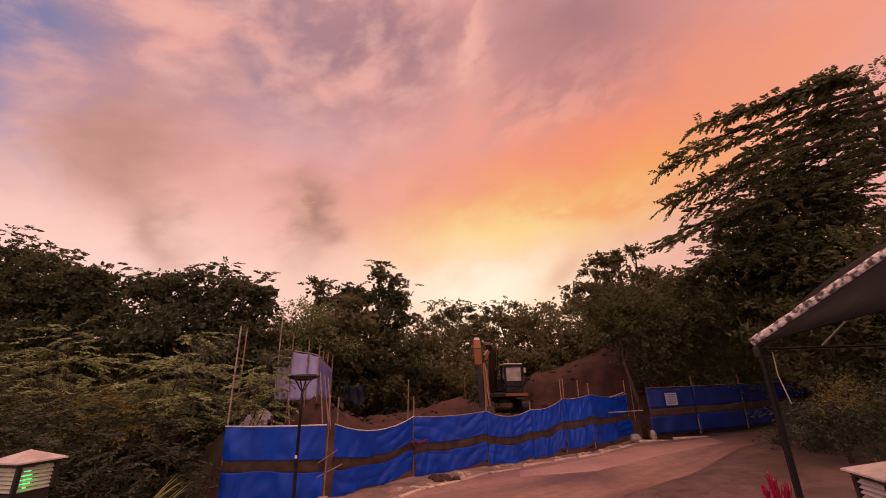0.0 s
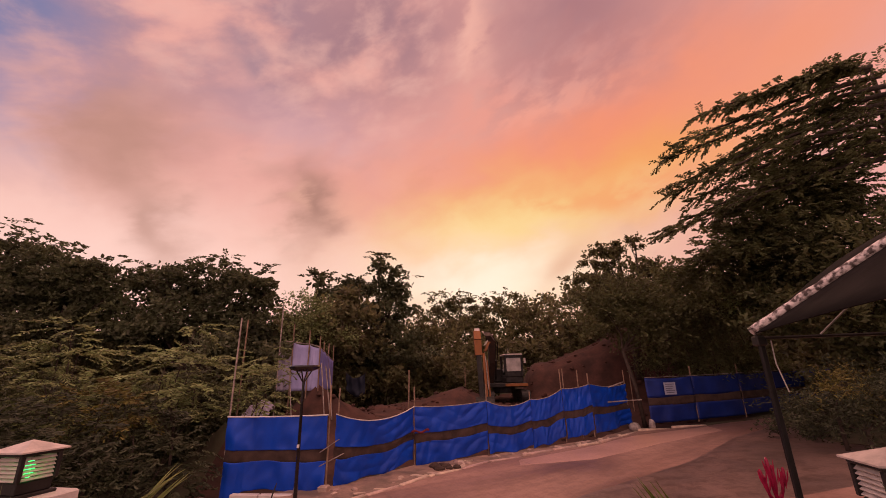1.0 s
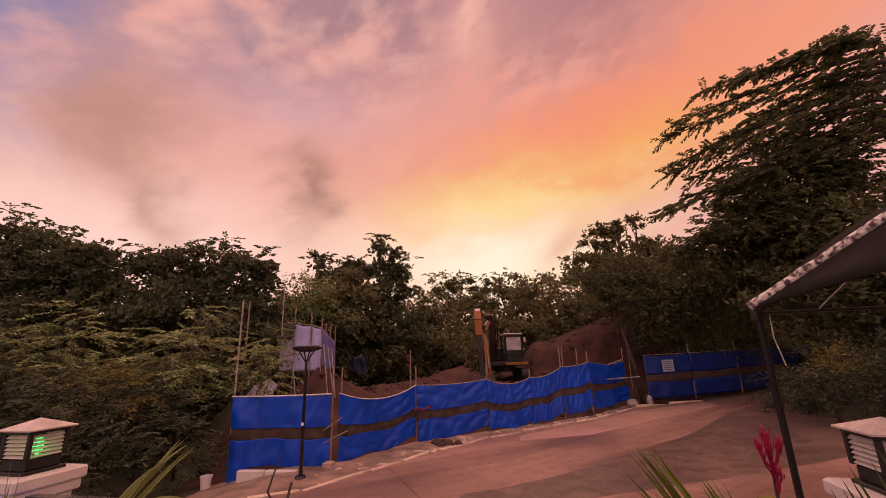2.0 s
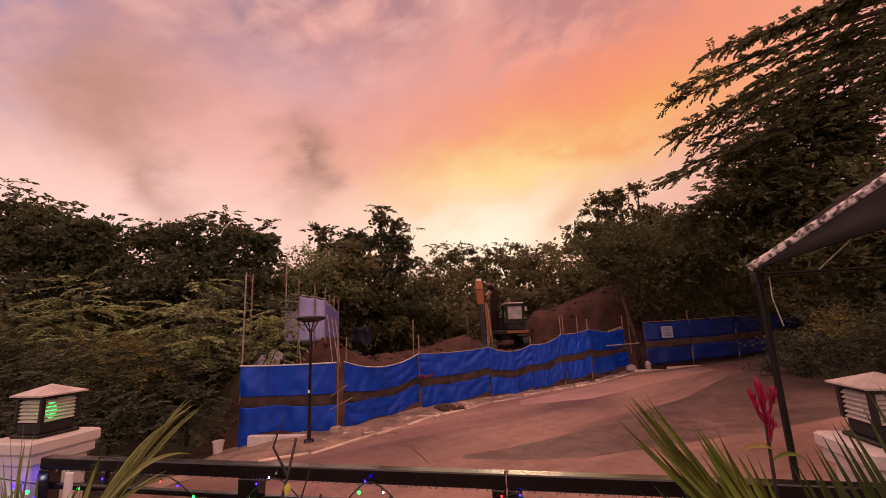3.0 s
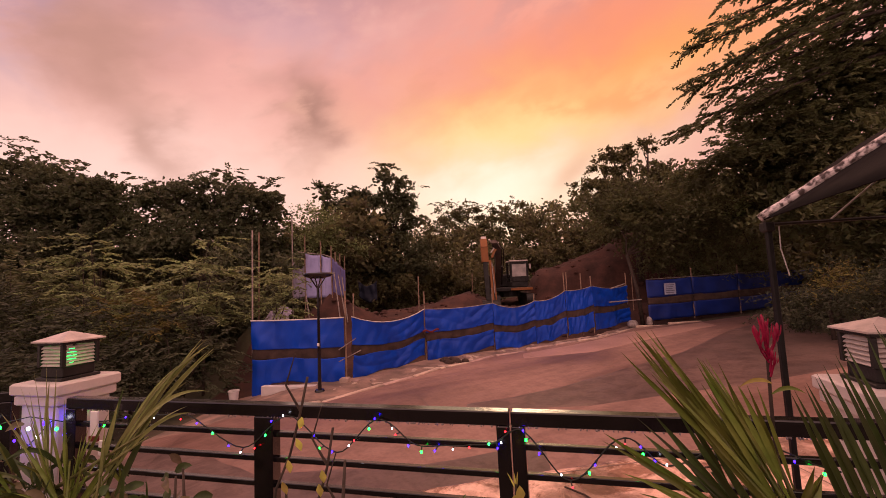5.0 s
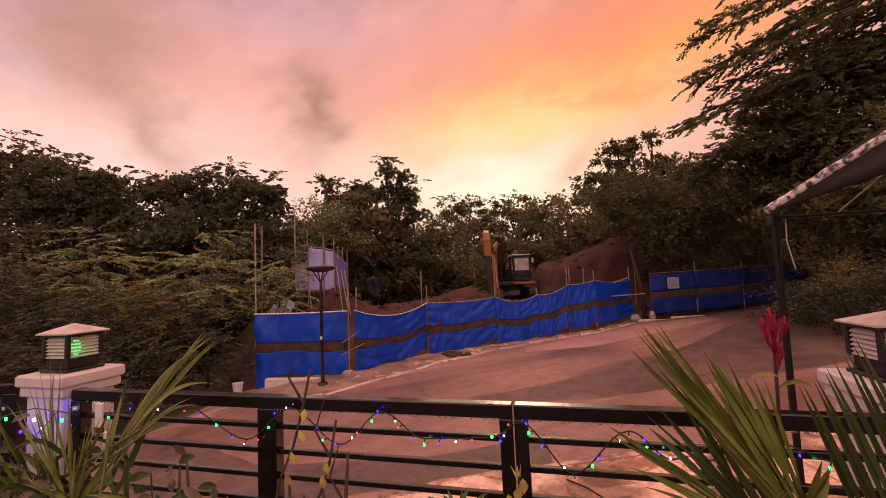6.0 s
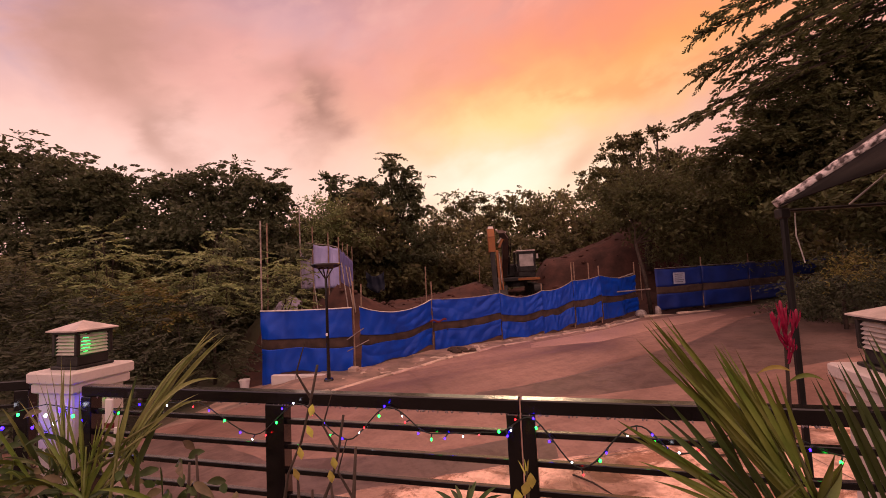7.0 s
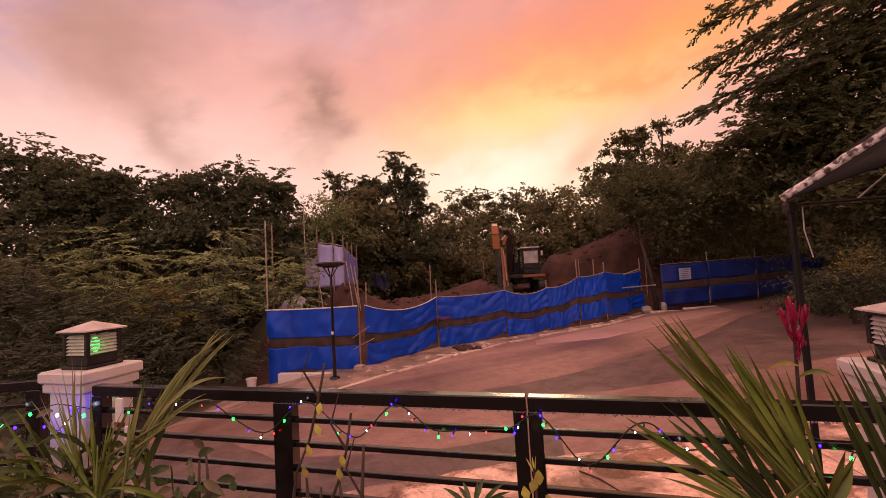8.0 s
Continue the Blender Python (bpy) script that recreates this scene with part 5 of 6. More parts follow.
shrub("feathery pale green shrub near the poles", -10.3, 14.0, [(0.2, 0, 3.4, 0.35, 0.4, 0.3), (-0.7, 0, 2.6, 0.9, 0.7, 0.16), (0.3, 0, 2.2, 1.0, 0.8, 0.16), (-0.9, 0, 1.7, 1.1, 0.8, 0.18), (0.5, 0, 1.3, 1.1, 0.8, 0.18), (-0.4, 0, 0.7, 1.4, 0.9, 0.22)], LEAF_LIGHT, 22, 0.3, reach=1.1, droop=0.22, leaf=0.17, wide=0.17, per=24, density=15, level=0.25, shell=0.1)
shrub("slim feathery shrub beside the poles", -7.9, 14.6, [(0.1, 0, 2.2, 0.45, 0.4, 0.5), (0, 0, 1.5, 0.7, 0.6, 0.45), (0.1, 0, 0.8, 0.8, 0.6, 0.45)], LEAF_LIGHT, 27, 0.3, reach=0.7, droop=0.3, level=0.4)
# the tangled shrubs carry their shade as a darker leaf colour
shrub("tangled green shrub, shaded dark, by the fence end", -9.7, 11.7, [(0, 0, 1.3, 1.3, 1.0, 0.9), (-1.6, 0, 1.1, 1.5, 1.2, 1.0), (0.9, 0.2, 0.6, 0.8, 0.8, 0.9), (1.3, 0.3, -0.1, 0.6, 0.6, 0.6)], LEAF_SHADED, 23, -0.8, level=0.5, reach=0.6, density=16)
shrub("tangled green shrub, shaded dark, by the road", -11.8, 10.6, [(0, 0, 1.3, 1.6, 1.2, 1.1), (-1.6, 0, 1.2, 1.5, 1.2, 1.2), (1.3, 0, 0.5, 1.3, 1.0, 0.8)], LEAF_SHADED, 24, -1.0, level=0.5, reach=0.9, density=16)
shrub("rusty brown leafy shrub among the green", -11.4, 12.2, [(0, 0, 1.4, 0.9, 0.7, 0.5), (0.9, 0, 1.1, 0.8, 0.6, 0.4)], LEAF_OLIVE, 33, 0.0)
shrub("broad pale green shrub on the bank", -17.0, 12.8, [(0, 0, 2.9, 1.3, 1.0, 0.25), (-2, 0, 2.3, 1.4, 1.1, 0.25), (1.0, 0, 2.0, 1.3, 1.0, 0.22), (-0.6, 0, 1.4, 1.7, 1.0, 0.25), (-2.4, 0, 0.9, 1.7, 1.0, 0.3), (0.8, 0, 0.6, 1.6, 1.0, 0.3)], LEAF_MID, 25, 0.0, reach=1.2, droop=0.25, leaf=0.18, per=22, density=15, level=0.3, shell=0.1)
shrub("broad green shrub on the low bank", -17.0, 10.4, [(0, 0, 2.0, 1.9, 1.3, 1.2), (2.2, 0, 1.5, 1.6, 1.3, 1.1), (-2.2, 0, 1.8, 2, 1.4, 1.3)], LEAF_SHADED, 26, -0.8)
shrub("low tangled dark shrub at the lower road edge", -11.2, 8.7, [(0, 0, 1.0, 1.4, 0.8, 0.9), (-1.8, -0.4, 1.1, 1.6, 0.9, 1.0), (1.2, 0.5, 0.7, 1.0, 0.8, 0.8)], LEAF_SHADED, 35, -1.5, level=0.5, reach=0.9, density=18)
shrub("olive green shrub by the road bend", 10.3, 14.6, [(0.15, 0, 1.25, 0.7, 0.5, 0.28), (0.75, 0, 1.2, 0.6, 0.5, 0.3)], LEAF_OLIVE, 28, 0.0, pinnate=False, leaf=0.11, density=34, per=18)
shrub("shaded green shrub beside the bend", 10.2, 13.6, [(-0.3, 0.5, 0.4, 1.2, 0.9, 0.6), (1.2, 0.3, 0.8, 1.3, 1.0, 0.9), (2.2, 0, 1.2, 1.3, 1.0, 0.9)], LEAF_SHADED, 29, 0.0, pinnate=False, leaf=0.12, density=34, per=18)
shrub("low dark shrub at the road edge", 11.2, 16.8, [(0, 0, 0.4, 1.2, 0.9, 0.6), (1.2, 0, 0.9, 1.2, 1.0, 0.8)], LEAF_SHADED, 34, 0.0, pinnate=False, leaf=0.13, density=34, per=18)
shrub("dark leafy shrub behind the far fence", 11.6, 24.0, [(1.2, -0.4, 3.4, 2.2, 1.4, 1.4), (-1.2, -0.3, 3.1, 2.0, 1.2, 1.2), (0.2, 0, 2.0, 2.4, 1.2, 1.0)], LEAF_FEATHER, 36, 0.0, pinnate=False, leaf=0.17, density=26)
shrub("pale leafy shrub above the fence", 14.2, 25.0, [(-1.8, -3.2, 5.0, 1.0, 0.6, 0.35), (-0.8, -3.2, 5.4, 1.0, 0.6, 0.35), (0.3, -3.2, 5.9, 1.0, 0.6, 0.4), (-2.4, -3.2, 4.5, 0.6, 0.5, 0.3), (-1.1, -3.2, 4.6, 1.2, 0.6, 0.4), (0.6, -3.2, 5.0, 1.1, 0.6, 0.4)], LEAF_LIGHT, 30, 0.0, pinnate=False, leaf=0.15, wide=0.3, density=30)


def far_woods():
    rng = np.random.default_rng(77)
    lobes = []
    for k in range(60):
        x = -42 + 84 * (k + rng.random()) / 60
        y = 36 + 12 * rng.random() + 0.1 * abs(x)
        h = 3.4 + 2.6 * rng.random() + (2.5 if x > 12 else 0)
        lobes.append((x, y, ground_z(x, y) + h * 0.55, 2.4 + rng.random(), 2.2, h * 0.55))
    for k in range(34):
        x = -14 + 24 * rng.random()
        y = 31 + 5 * rng.random()
        lobes.append((x, y, ground_z(x, y) + 1.2, 1.7, 1.5, 1.3))
    for k in range(70):
        x, y = -44 + 28 * rng.random(), 27.0 + 3 * rng.random()
        lobes.append((x, y, ground_z(x, y) + 2.6 + 3.6 * rng.random(), 2.4, 1.4, 1.9))
    for k in range(120):
        x, y = -42 + 34 * rng.random(), 24.5 + 5 * rng.random()
        lobes.append((x, y, ground_z(x, y) + 1.5 + 4.6 * rng.random(), 2.2, 1.6, 1.7))
    for k in range(50):
        x, y = 13 + 24 * rng.random(), 24 + 10 * rng.random()
        lobes.append((x, y, ground_z(x, y) + 1.0 + 4.0 * rng.random(), 2.4, 1.8, 2.0))
    me = leaf_mesh("woods", lobes_to_sprays(lobes, 6.0, rng, 0.9), 0.34, 0.34, LEAF_HAZED, rng, 9, 0.25)
    tagged(new("woods", me), "dense dark evening woods on the hillside", "woods", "", "stuff")


far_woods()


def thicket():
    rng = np.random.default_rng(78)
    lobes = []
    for k in range(44):
        x, y = -32 + 23 * rng.random(), 15.6 + 4 * rng.random()
        lobes.append((x, y, ground_z(x, y) + 1.2 + 1.8 * rng.random(), 1.9, 1.3, 1.4))
    me = leaf_mesh("thicket", lobes_to_sprays(lobes, 10.0, rng, 0.8), 0.26, 0.22, LEAF_DARK, rng, 12, 0.3)
    tagged(new("thicket", me), "dark tangled thicket under the bank trees", "thicket", "", "stuff")


thicket()


# ---- kerb, rubble and small site things ----
KERB_STONE = material("pale_kerb", (0.66, 0.47, 0.38), 0.6, vary=0.5, scale=3, bump=0.4, fine=20, obj=0.4)


def build_kerb():
    rng = random.Random(31)
    kerb = thing("kerb", "broken concrete kerb edging beside the dirt verge", "kerb", kind="structure")
    shape = Geo().box((-0.5, -0.08, -0.10), (0.5, 0.08, 0.055), None, 0.02).mesh("kerb_stone", KERB_STONE)
    for (a, b), (c, d) in zip(KERB[3:-3], KERB[4:-2]):
        n = max(1, int(math.hypot(c - a, d - b) / 1.05))
        for k in range(n):
            u = (k + 0.5) / n
            x, y = a + (c - a) * u, b + (d - b) * u
            ob = new("kerb_stone", shape)
            ob.parent = kerb
            ob.matrix_basis = pose(x, y + 0.1, road_z(x, y) + rng.uniform(-0.035, 0.0), rng.uniform(-2, 2), rng.uniform(-2, 2), math.degrees(math.atan2(d - b, c - a)) + rng.uniform(-2, 2))
            ob.scale = (math.hypot(c - a, d - b) / n * 0.98, 1, 1)


def rock(seed, r, flat=0.7):
    g = Geo().ball((0, 0, 0), (r, r, r * flat), 8, 5)
    g.v = [tuple(Vector(p) * (1 + 0.35 * noise.noise((p[0] / r * 1.3 + seed, p[1] / r * 1.3, p[2] / r * 1.3)))) for p in g.v]
    return g


def build_rubble():
    rng = random.Random(8)
    shapes = [rock(k * 3.1, 0.10, 0.6).mesh("rubble_stone", RUBBLE) for k in range(4)]
    slab = Geo().box((-0.22, -0.09, -0.03), (0.22, 0.09, 0.03), None, 0.012).mesh("broken_slab", RUBBLE)
    for k in range(46):
        x = rng.uniform(-5.0, 5.5)
        u = rng.random()
        y = kerb_y(x) + (fence_y(x) - kerb_y(x)) * u * 0.7 + 0.25
        ob = new("rubble_stone" if k % 3 else "broken_slab", shapes[k % 4] if k % 3 else slab)
        s = rng.uniform(0.4, 1.3)
        ob.matrix_world = pose(x, y, ground_z(x, y) + 0.03 * s, rng.uniform(-8, 8), rng.uniform(-8, 8), rng.uniform(0, 360)) @ Matrix.Diagonal((s, s, s, 1))
        tagged(ob, "pale broken rubble lying on the verge" if k % 3 else "broken slab lying on the dirt verge", "rubble", "rubble along the verge")
    g = Geo()
    for k in range(420):
        x, y = rng.uniform(-8.5, 11), rng.uniform(17, 31)
        if y < fence_y(x) + 0.6:
            continue
        r = 0.05 + 0.16 * rng.random() ** 2
        q = rock(k * 1.7, r, 0.65)
        z = ground_z(x, y)
        g.add([(p[0] + x, p[1] + y, p[2] + z) for p in q.v], q.f)
    solid("soil_clods", g, SOIL, "lumps of dug red earth over the site", "soil", "stuff")


build_kerb()
build_rubble()


SACK = material("grimy_sack", (0.42, 0.36, 0.33), 0.7, vary=0.5, scale=6, bump=0.6, fine=18, second=(0.16, 0.13, 0.12))


def build_apron_litter():
    for k, (x, y, a, le) in enumerate(((1.25, 5.95, -50, 0.6), (0.4, 6.9, 20, 0.35), (3.2, 6.6, 12, 0.8))):
        stick = solid("fallen_twig", Geo().tube([(-le / 2, 0, 0.012), (0, 0.03, 0.02), (le / 2, 0, 0.012)], [0.012, 0.011, 0.006], 6), BARK, "dark fallen twig lying on the concrete", "twig")
        stick.matrix_world = pose(x, y, road_z(x, y) + 0.05, 0, 0, a)


build_apron_litter()


def build_site_small():
    for k, (x, w) in enumerate(((-6.42, 0.78), (-5.55, 0.9))):
        low = solid("concrete_block", Geo().box((x - w / 2, 11.96, -1.62), (x + w / 2, 12.14, -1.08), None, 0.015), WHITE_PAINT, "whitewashed concrete block under the blue fence", "block")
    pail = thing("bucket", "white plastic bucket by the fence corner", "bucket", (-7.85, 12.2, ground_z(-7.85, 12.2)))
    part("body", Geo().tube([(0, 0, 0), (0, 0, 0.34)], [0.12, 0.15], 14), PAPER, pail)
    part("rim", Geo().tube([(0, 0, 0.32), (0, 0, 0.36)], [0.165, 0.165], 14), PAPER, pail)
    g = rock(5.0, 0.27, 0.7)
    sack = solid("rubbish_sack", Geo(), PAPER, "slumped white rubbish sack at the tree foot", "sack")
    sack.data = g.mesh("rubbish_sack", SACK, True)
    sack.matrix_world = pose(6.45, 21.05, road_z(6.45, 21) + 0.16, 0, 0, 30)
    sack = solid("rubbish_sack", Geo(), PAPER, "small pale sack hung against the tree trunk", "sack")
    sack.data = rock(9.0, 0.15, 1.6).mesh("rubbish_sack", SACK, True)
    sack.matrix_world = pose(7.25, 21.15, road_z(7, 21) + 0.2, 0, 0, 0)
    for x0, z0, x1, z1 in ((4.75, 0.50, 6.9, 0.55), (5.0, 1.0, 6.2, 1.32)):
        plank = solid("loose_pole", Geo().tube([(x0, 19.8 + (x0 - 4.4), z0), (x1, 20.9, z1)], 0.03, 6), PIPE, "pale pole lashed across the fence gap", "pole")
    tape = solid("warning_tape", Geo(), RED_TAPE, "faded red warning tape knotted to the fence pole", "tape")

    def fn(u, v):
        return (-2.55 + 0.55 * u, 15.40 + 0.42 * u - 0.05, 0.02 - 0.07 * v + 0.04 * math.sin(u * 9))
    tape.data = Geo().cloth(fn, 10, 3, 0.008).mesh("warning_tape", RED_TAPE, True)
    heap = thing("scrap_pile", "dark scrap and netting heaped under the fence", "scrap", (-2.3, 15.0, ground_z(-2.3, 15.0)))
    rng = random.Random(3)
    for k in range(7):
        q = rock(k * 2.2, 0.12 + 0.1 * rng.random(), 0.6)
        dx, dy = rng.uniform(-0.2, 1.3), rng.uniform(-0.1, 0.7)
        q.v = [(p[0] + dx, p[1] + dy, p[2] + 0.05) for p in q.v]
        part("scrap", q, BAND, heap)
    hung = solid("blue_sheet", Geo(), TARP_OLD, "dark blue sheet hung at the edge of the trees", "tarpaulin")

    def drape(u, v):
        x = -8.5 + 1.2 * u
        return (x, 25.2 + 0.25 * noise.noise((u * 4, v * 2, 0)), 2.1 - 0.3 * math.sin(math.pi * u) - (0.9 + 0.3 * u) * v)
    hung.data = Geo().cloth(drape, 20, 10, 0.012).mesh("blue_sheet", TARP_OLD, True)
    post = thing("sign_post", "thin old post with a short arm among trees", "post", (11.9, 24.0, ground_z(11.9, 24.0)))
    z = ground_z(11.9, 24.0)
    part("shaft", Geo().tube([(0, 0, 0), (-0.1, 0, 6.6 - z)], 0.025, 6), BARK, post)
    part("arm", Geo().tube([(-0.1, 0, 6.5 - z), (0.55, 0, 6.85 - z)], 0.035, 6), PIPE, post)


build_site_small()


# ---- plants in the bed by the railing ----
def blade(p0, way, length, width, droop, normal=(0, -1, 0.2), n=12, twist=0.0, sway=0.0):
    """One long leaf: a keel with two halves folded up from it, narrow at the foot and tapering to a point."""
    g = Geo()
    p0, d = Vector(p0), Vector(way).normalized()
    up = Vector(normal)
    across = d.cross(up).normalized()
    pts, fs = [], []
    for i in range(n + 1):
        s = i / n
        p = p0 + d * length * s + Vector((0, 0, -droop * length * s * s)) + across * sway * length * s * s
        t = (d + Vector((0, 0, -2 * droop * s)) + across * 2 * sway * s).normalized()
        side = t.cross(up).normalized()
        side = (side + up.normalized() * twist * s).normalized()
        lift = side.cross(t).normalized()
        w = width * 0.5 * min(1.0, 0.3 + 2.4 * s) * (1.0 if s < 0.4 else max(0.02, 1 - ((s - 0.4) / 0.6) ** 1.7))
        pts += [p + side * w + lift * w * 0.45, p, p - side * w + lift * w * 0.45]
        if i:
            k = 3 * i
            fs += [(k - 3, k - 2, k + 1, k), (k - 2, k - 1, k + 2, k + 1)]
    g.add(pts, fs)
    return g


def fan(plant, root, way, spread, n, length, width, mat, rng, droop=0.12, stalk=True, lift=0.25):
    """A frond: a stalk whose leaflets leave it at narrow angles."""
    root, way = Vector(root), Vector(way).normalized()
    side = way.cross(Vector((0, -1, 0))).normalized()
    frond = part("frond", Geo().tube([root - way * 0.35, root, root + way * length * 0.55], [0.012, 0.009, 0.003], 6), mat, plant, "", True)
    for k in range(n):
        u = (k + 0.5) / n * 2 - 1
        a = radians(spread) * u + rng.uniform(-0.04, 0.04)
        d = way * math.cos(a) + side * math.sin(a) + Vector((0, rng.uniform(-0.10, 0.06), 0))
        start = root + way * length * rng.uniform(-0.15, 0.35)
        part("leaflet", blade(start, d, length * rng.uniform(0.62, 1.0), width * rng.uniform(0.7, 1.15), droop * rng.uniform(0.3, 1.6), (rng.uniform(-0.5, 0.5), -1, rng.uniform(-0.2, 0.6)), 12, rng.uniform(-0.7, 0.7), rng.uniform(-0.10, 0.10)), mat, frond, "", True)
    return frond


def bundle(plant, root, tip, n, base_half, tip_half, width, mat, rng, droop=0.03):
    """A half-closed frond: pleated leaflets that run side by side from its foot to staggered tips."""
    root, tip = Vector(root), Vector(tip)
    way = (tip - root).normalized()
    side = way.cross(Vector((0, -1, 0))).normalized()
    reach = (tip - root).length
    frond = part("frond", Geo().tube([root - way * 0.25, root, root + way * reach * 0.5], [0.009, 0.007, 0.003], 6), mat, plant, "", True)
    for k in range(n):
        u = (k + 0.5) / n * 2 - 1
        a = root + way * reach * rng.uniform(0.0, 0.42) + side * (u * base_half) + Vector((0, rng.uniform(-0.02, 0.02), 0))
        b = tip + side * (u * tip_half + rng.uniform(-0.005, 0.005)) - way * reach * rng.uniform(0.0, 0.30) * abs(u) + Vector((0, rng.uniform(-0.03, 0.03), 0))
        long = (b - a).length
        sag = droop * rng.uniform(0.4, 1.5)
        d = b - a + Vector((0, 0, sag * long))
        part("leaflet", blade(a, d, d.length, width * rng.uniform(0.7, 1.2), sag * long / d.length, (rng.uniform(-0.7, 0.7), -1, rng.uniform(-0.3, 0.5)), 12, rng.uniform(-0.5, 0.5), rng.uniform(-0.04, 0.04)), mat, frond, "", True)
    return frond


def build_palms():
    rng = random.Random(17)
    p = thing("potted_palm", "young palm with long pleated fronds against the railing", "palm", (0, 0, 0))
    part("stem", Geo().tube([(1.05, 1.78, 0.0), (1.02, 1.75, 0.5), (1.0, 1.74, 1.0)], [0.05, 0.04, 0.02], 8), STEM, p)
    bundle(p, (1.06, 1.72, 1.05), (0.735, 1.70, 1.550), 11, 0.018, 0.018, 0.016, PALM_LEAF, rng)
    bundle(p, (1.05, 1.70, 1.06), (0.700, 1.69, 1.530), 6, 0.012, 0.010, 0.014, PALM_LEAF, rng)
    bundle(p, (0.98, 1.70, 1.16), (0.672, 1.69, 1.500), 2, 0.004, 0.004, 0.015, PALM_LEAF, rng, 0.05)
    bundle(p, (1.07, 1.71, 1.06), (0.865, 1.70, 1.485), 10, 0.018, 0.030, 0.013, PALM_LEAF, rng)
    bundle(p, (1.06, 1.74, 1.10), (0.900, 1.73, 1.470), 7, 0.014, 0.030, 0.012, PALM_LEAF, rng)
    bundle(p, (1.08, 1.72, 1.08), (0.970, 1.70, 1.420), 4, 0.018, 0.020, 0.013, PALM_LEAF, rng, 0.05)
    bundle(p, (1.00, 1.72, 1.02), (0.635, 1.70, 1.280), 3, 0.014, 0.012, 0.018, PALM_LEAF, rng, 0.06)
    bundle(p, (1.00, 1.74, 1.02), (0.700, 1.72, 1.325), 2, 0.014, 0.016, 0.017, PALM_DARK, rng, 0.06)
    bundle(p, (1.01, 1.76, 1.00), (0.790, 1.74, 1.350), 4, 0.022, 0.045, 0.017, PALM_DARK, rng, 0.06)
    bundle(p, (1.04, 1.76, 0.98), (0.900, 1.75, 1.250), 5, 0.05, 0.08, 0.018, PALM_DARK, rng, 0.06)
    bundle(p, (0.96, 1.66, 1.06), (0.660, 1.64, 1.200), 3, 0.006, 0.016, 0.012, PALM_LEAF, rng, 0.22)
    bundle(p, (0.97, 1.64, 1.05), (0.722, 1.62, 1.085), 4, 0.010, 0.014, 0.014, PALM_LEAF, rng, 0.25)
    bundle(p, (0.84, 1.64, 1.04), (1.010, 1.62, 1.195), 2, 0.004, 0.008, 0.011, PALM_LEAF, rng, 0.12)
    bundle(p, (1.02, 1.70, 1.02), (1.120, 1.70, 1.215), 3, 0.012, 0.012, 0.026, PALM_LEAF, rng, 0.06)
    q = thing("potted_palm", "dark palm with stiff parallel leaflets beside the pillar", "palm", (0, 0, 0))
    part("stem", Geo().tube([(1.42, 1.72, 0.0), (1.38, 1.7, 0.6), (1.34, 1.68, 1.0)], [0.05, 0.04, 0.02], 8), STEM, q)
    spine = [Vector((1.15, 1.66, 1.08)), Vector((1.22, 1.65, 1.11)), Vector((1.29, 1.64, 1.16)), Vector((1.40, 1.62, 1.22))]
    frond = part("frond", Geo().tube(spine, [0.010, 0.008, 0.006, 0.004], 6), PALM_DARK, q, "", True)
    for k in range(17):
        u = k / 16 * 2.999
        a = spine[int(u)].lerp(spine[int(u) + 1], u % 1)
        part("leaflet", blade(a, (-0.31 + 0.004 * k + rng.uniform(-0.02, 0.02), rng.uniform(-0.05, 0.05), 0.95), 0.35 + 0.004 * k, 0.017, 0.05, (0.25, -1, 0.1)), PALM_DARK, frond, "", True)
        if k % 2 and k > 7:
            part("leaflet", blade(a, (0.5, 0.1, 0.5), 0.3, 0.03, 0.2, (0.1, -1, 0.1)), PALM_DARK, frond, "", True)
    part("frond_stalk", Geo().tube([(1.34, 1.68, 0.9), (1.27, 1.67, 1.02), (1.15, 1.66, 1.08)], [0.012, 0.010, 0.008], 6), PALM_DARK, q, "", True)
    g = thing("garden_palm", "grassy young palm with arching pale leaves", "palm", (0, 0, 0))
    part("stem", Geo().tube([(-1.5, 2.2, 0.0), (-1.49, 2.18, 0.72)], [0.05, 0.03], 8), STEM, g)
    fan(g, (-1.56, 2.15, 0.82), (-0.12, 0, 0.5), 20, 16, 0.54, 0.015, PALM_PALE, rng, 0.09)
    fan(g, (-1.46, 2.12, 0.76), (0.02, 0, 0.5), 34, 14, 0.46, 0.02, PALM_LEAF, rng, 0.08)
    fan(g, (-1.45, 2.2, 0.72), (-0.4, 0, 0.3), 20, 5, 0.5, 0.024, PALM_DARK, rng, 0.35)
    arch = bundle(g, (-1.38, 2.15, 0.84), (-0.80, 2.13, 1.495), 9, 0.016, 0.026, 0.015, PALM_PALE, rng, 0.34)
    bundle(g, (-1.36, 2.14, 0.88), (-0.90, 2.12, 1.40), 5, 0.012, 0.030, 0.014, PALM_PALE, rng, 0.34)
    bundle(g, (-1.30, 2.12, 1.02), (-0.77, 2.10, 1.305), 1, 0.004, 0.004, 0.015, PALM_PALE, rng, 0.42)
    bundle(g, (-1.30, 2.12, 0.98), (-0.84, 2.10, 1.255), 2, 0.006, 0.012, 0.013, PALM_PALE, rng, 0.35)
    bundle(g, (-1.33, 2.12, 0.80), (-1.225, 2.10, 1.25), 3, 0.010, 0.010, 0.018, PALM_PALE, rng, 0.05)
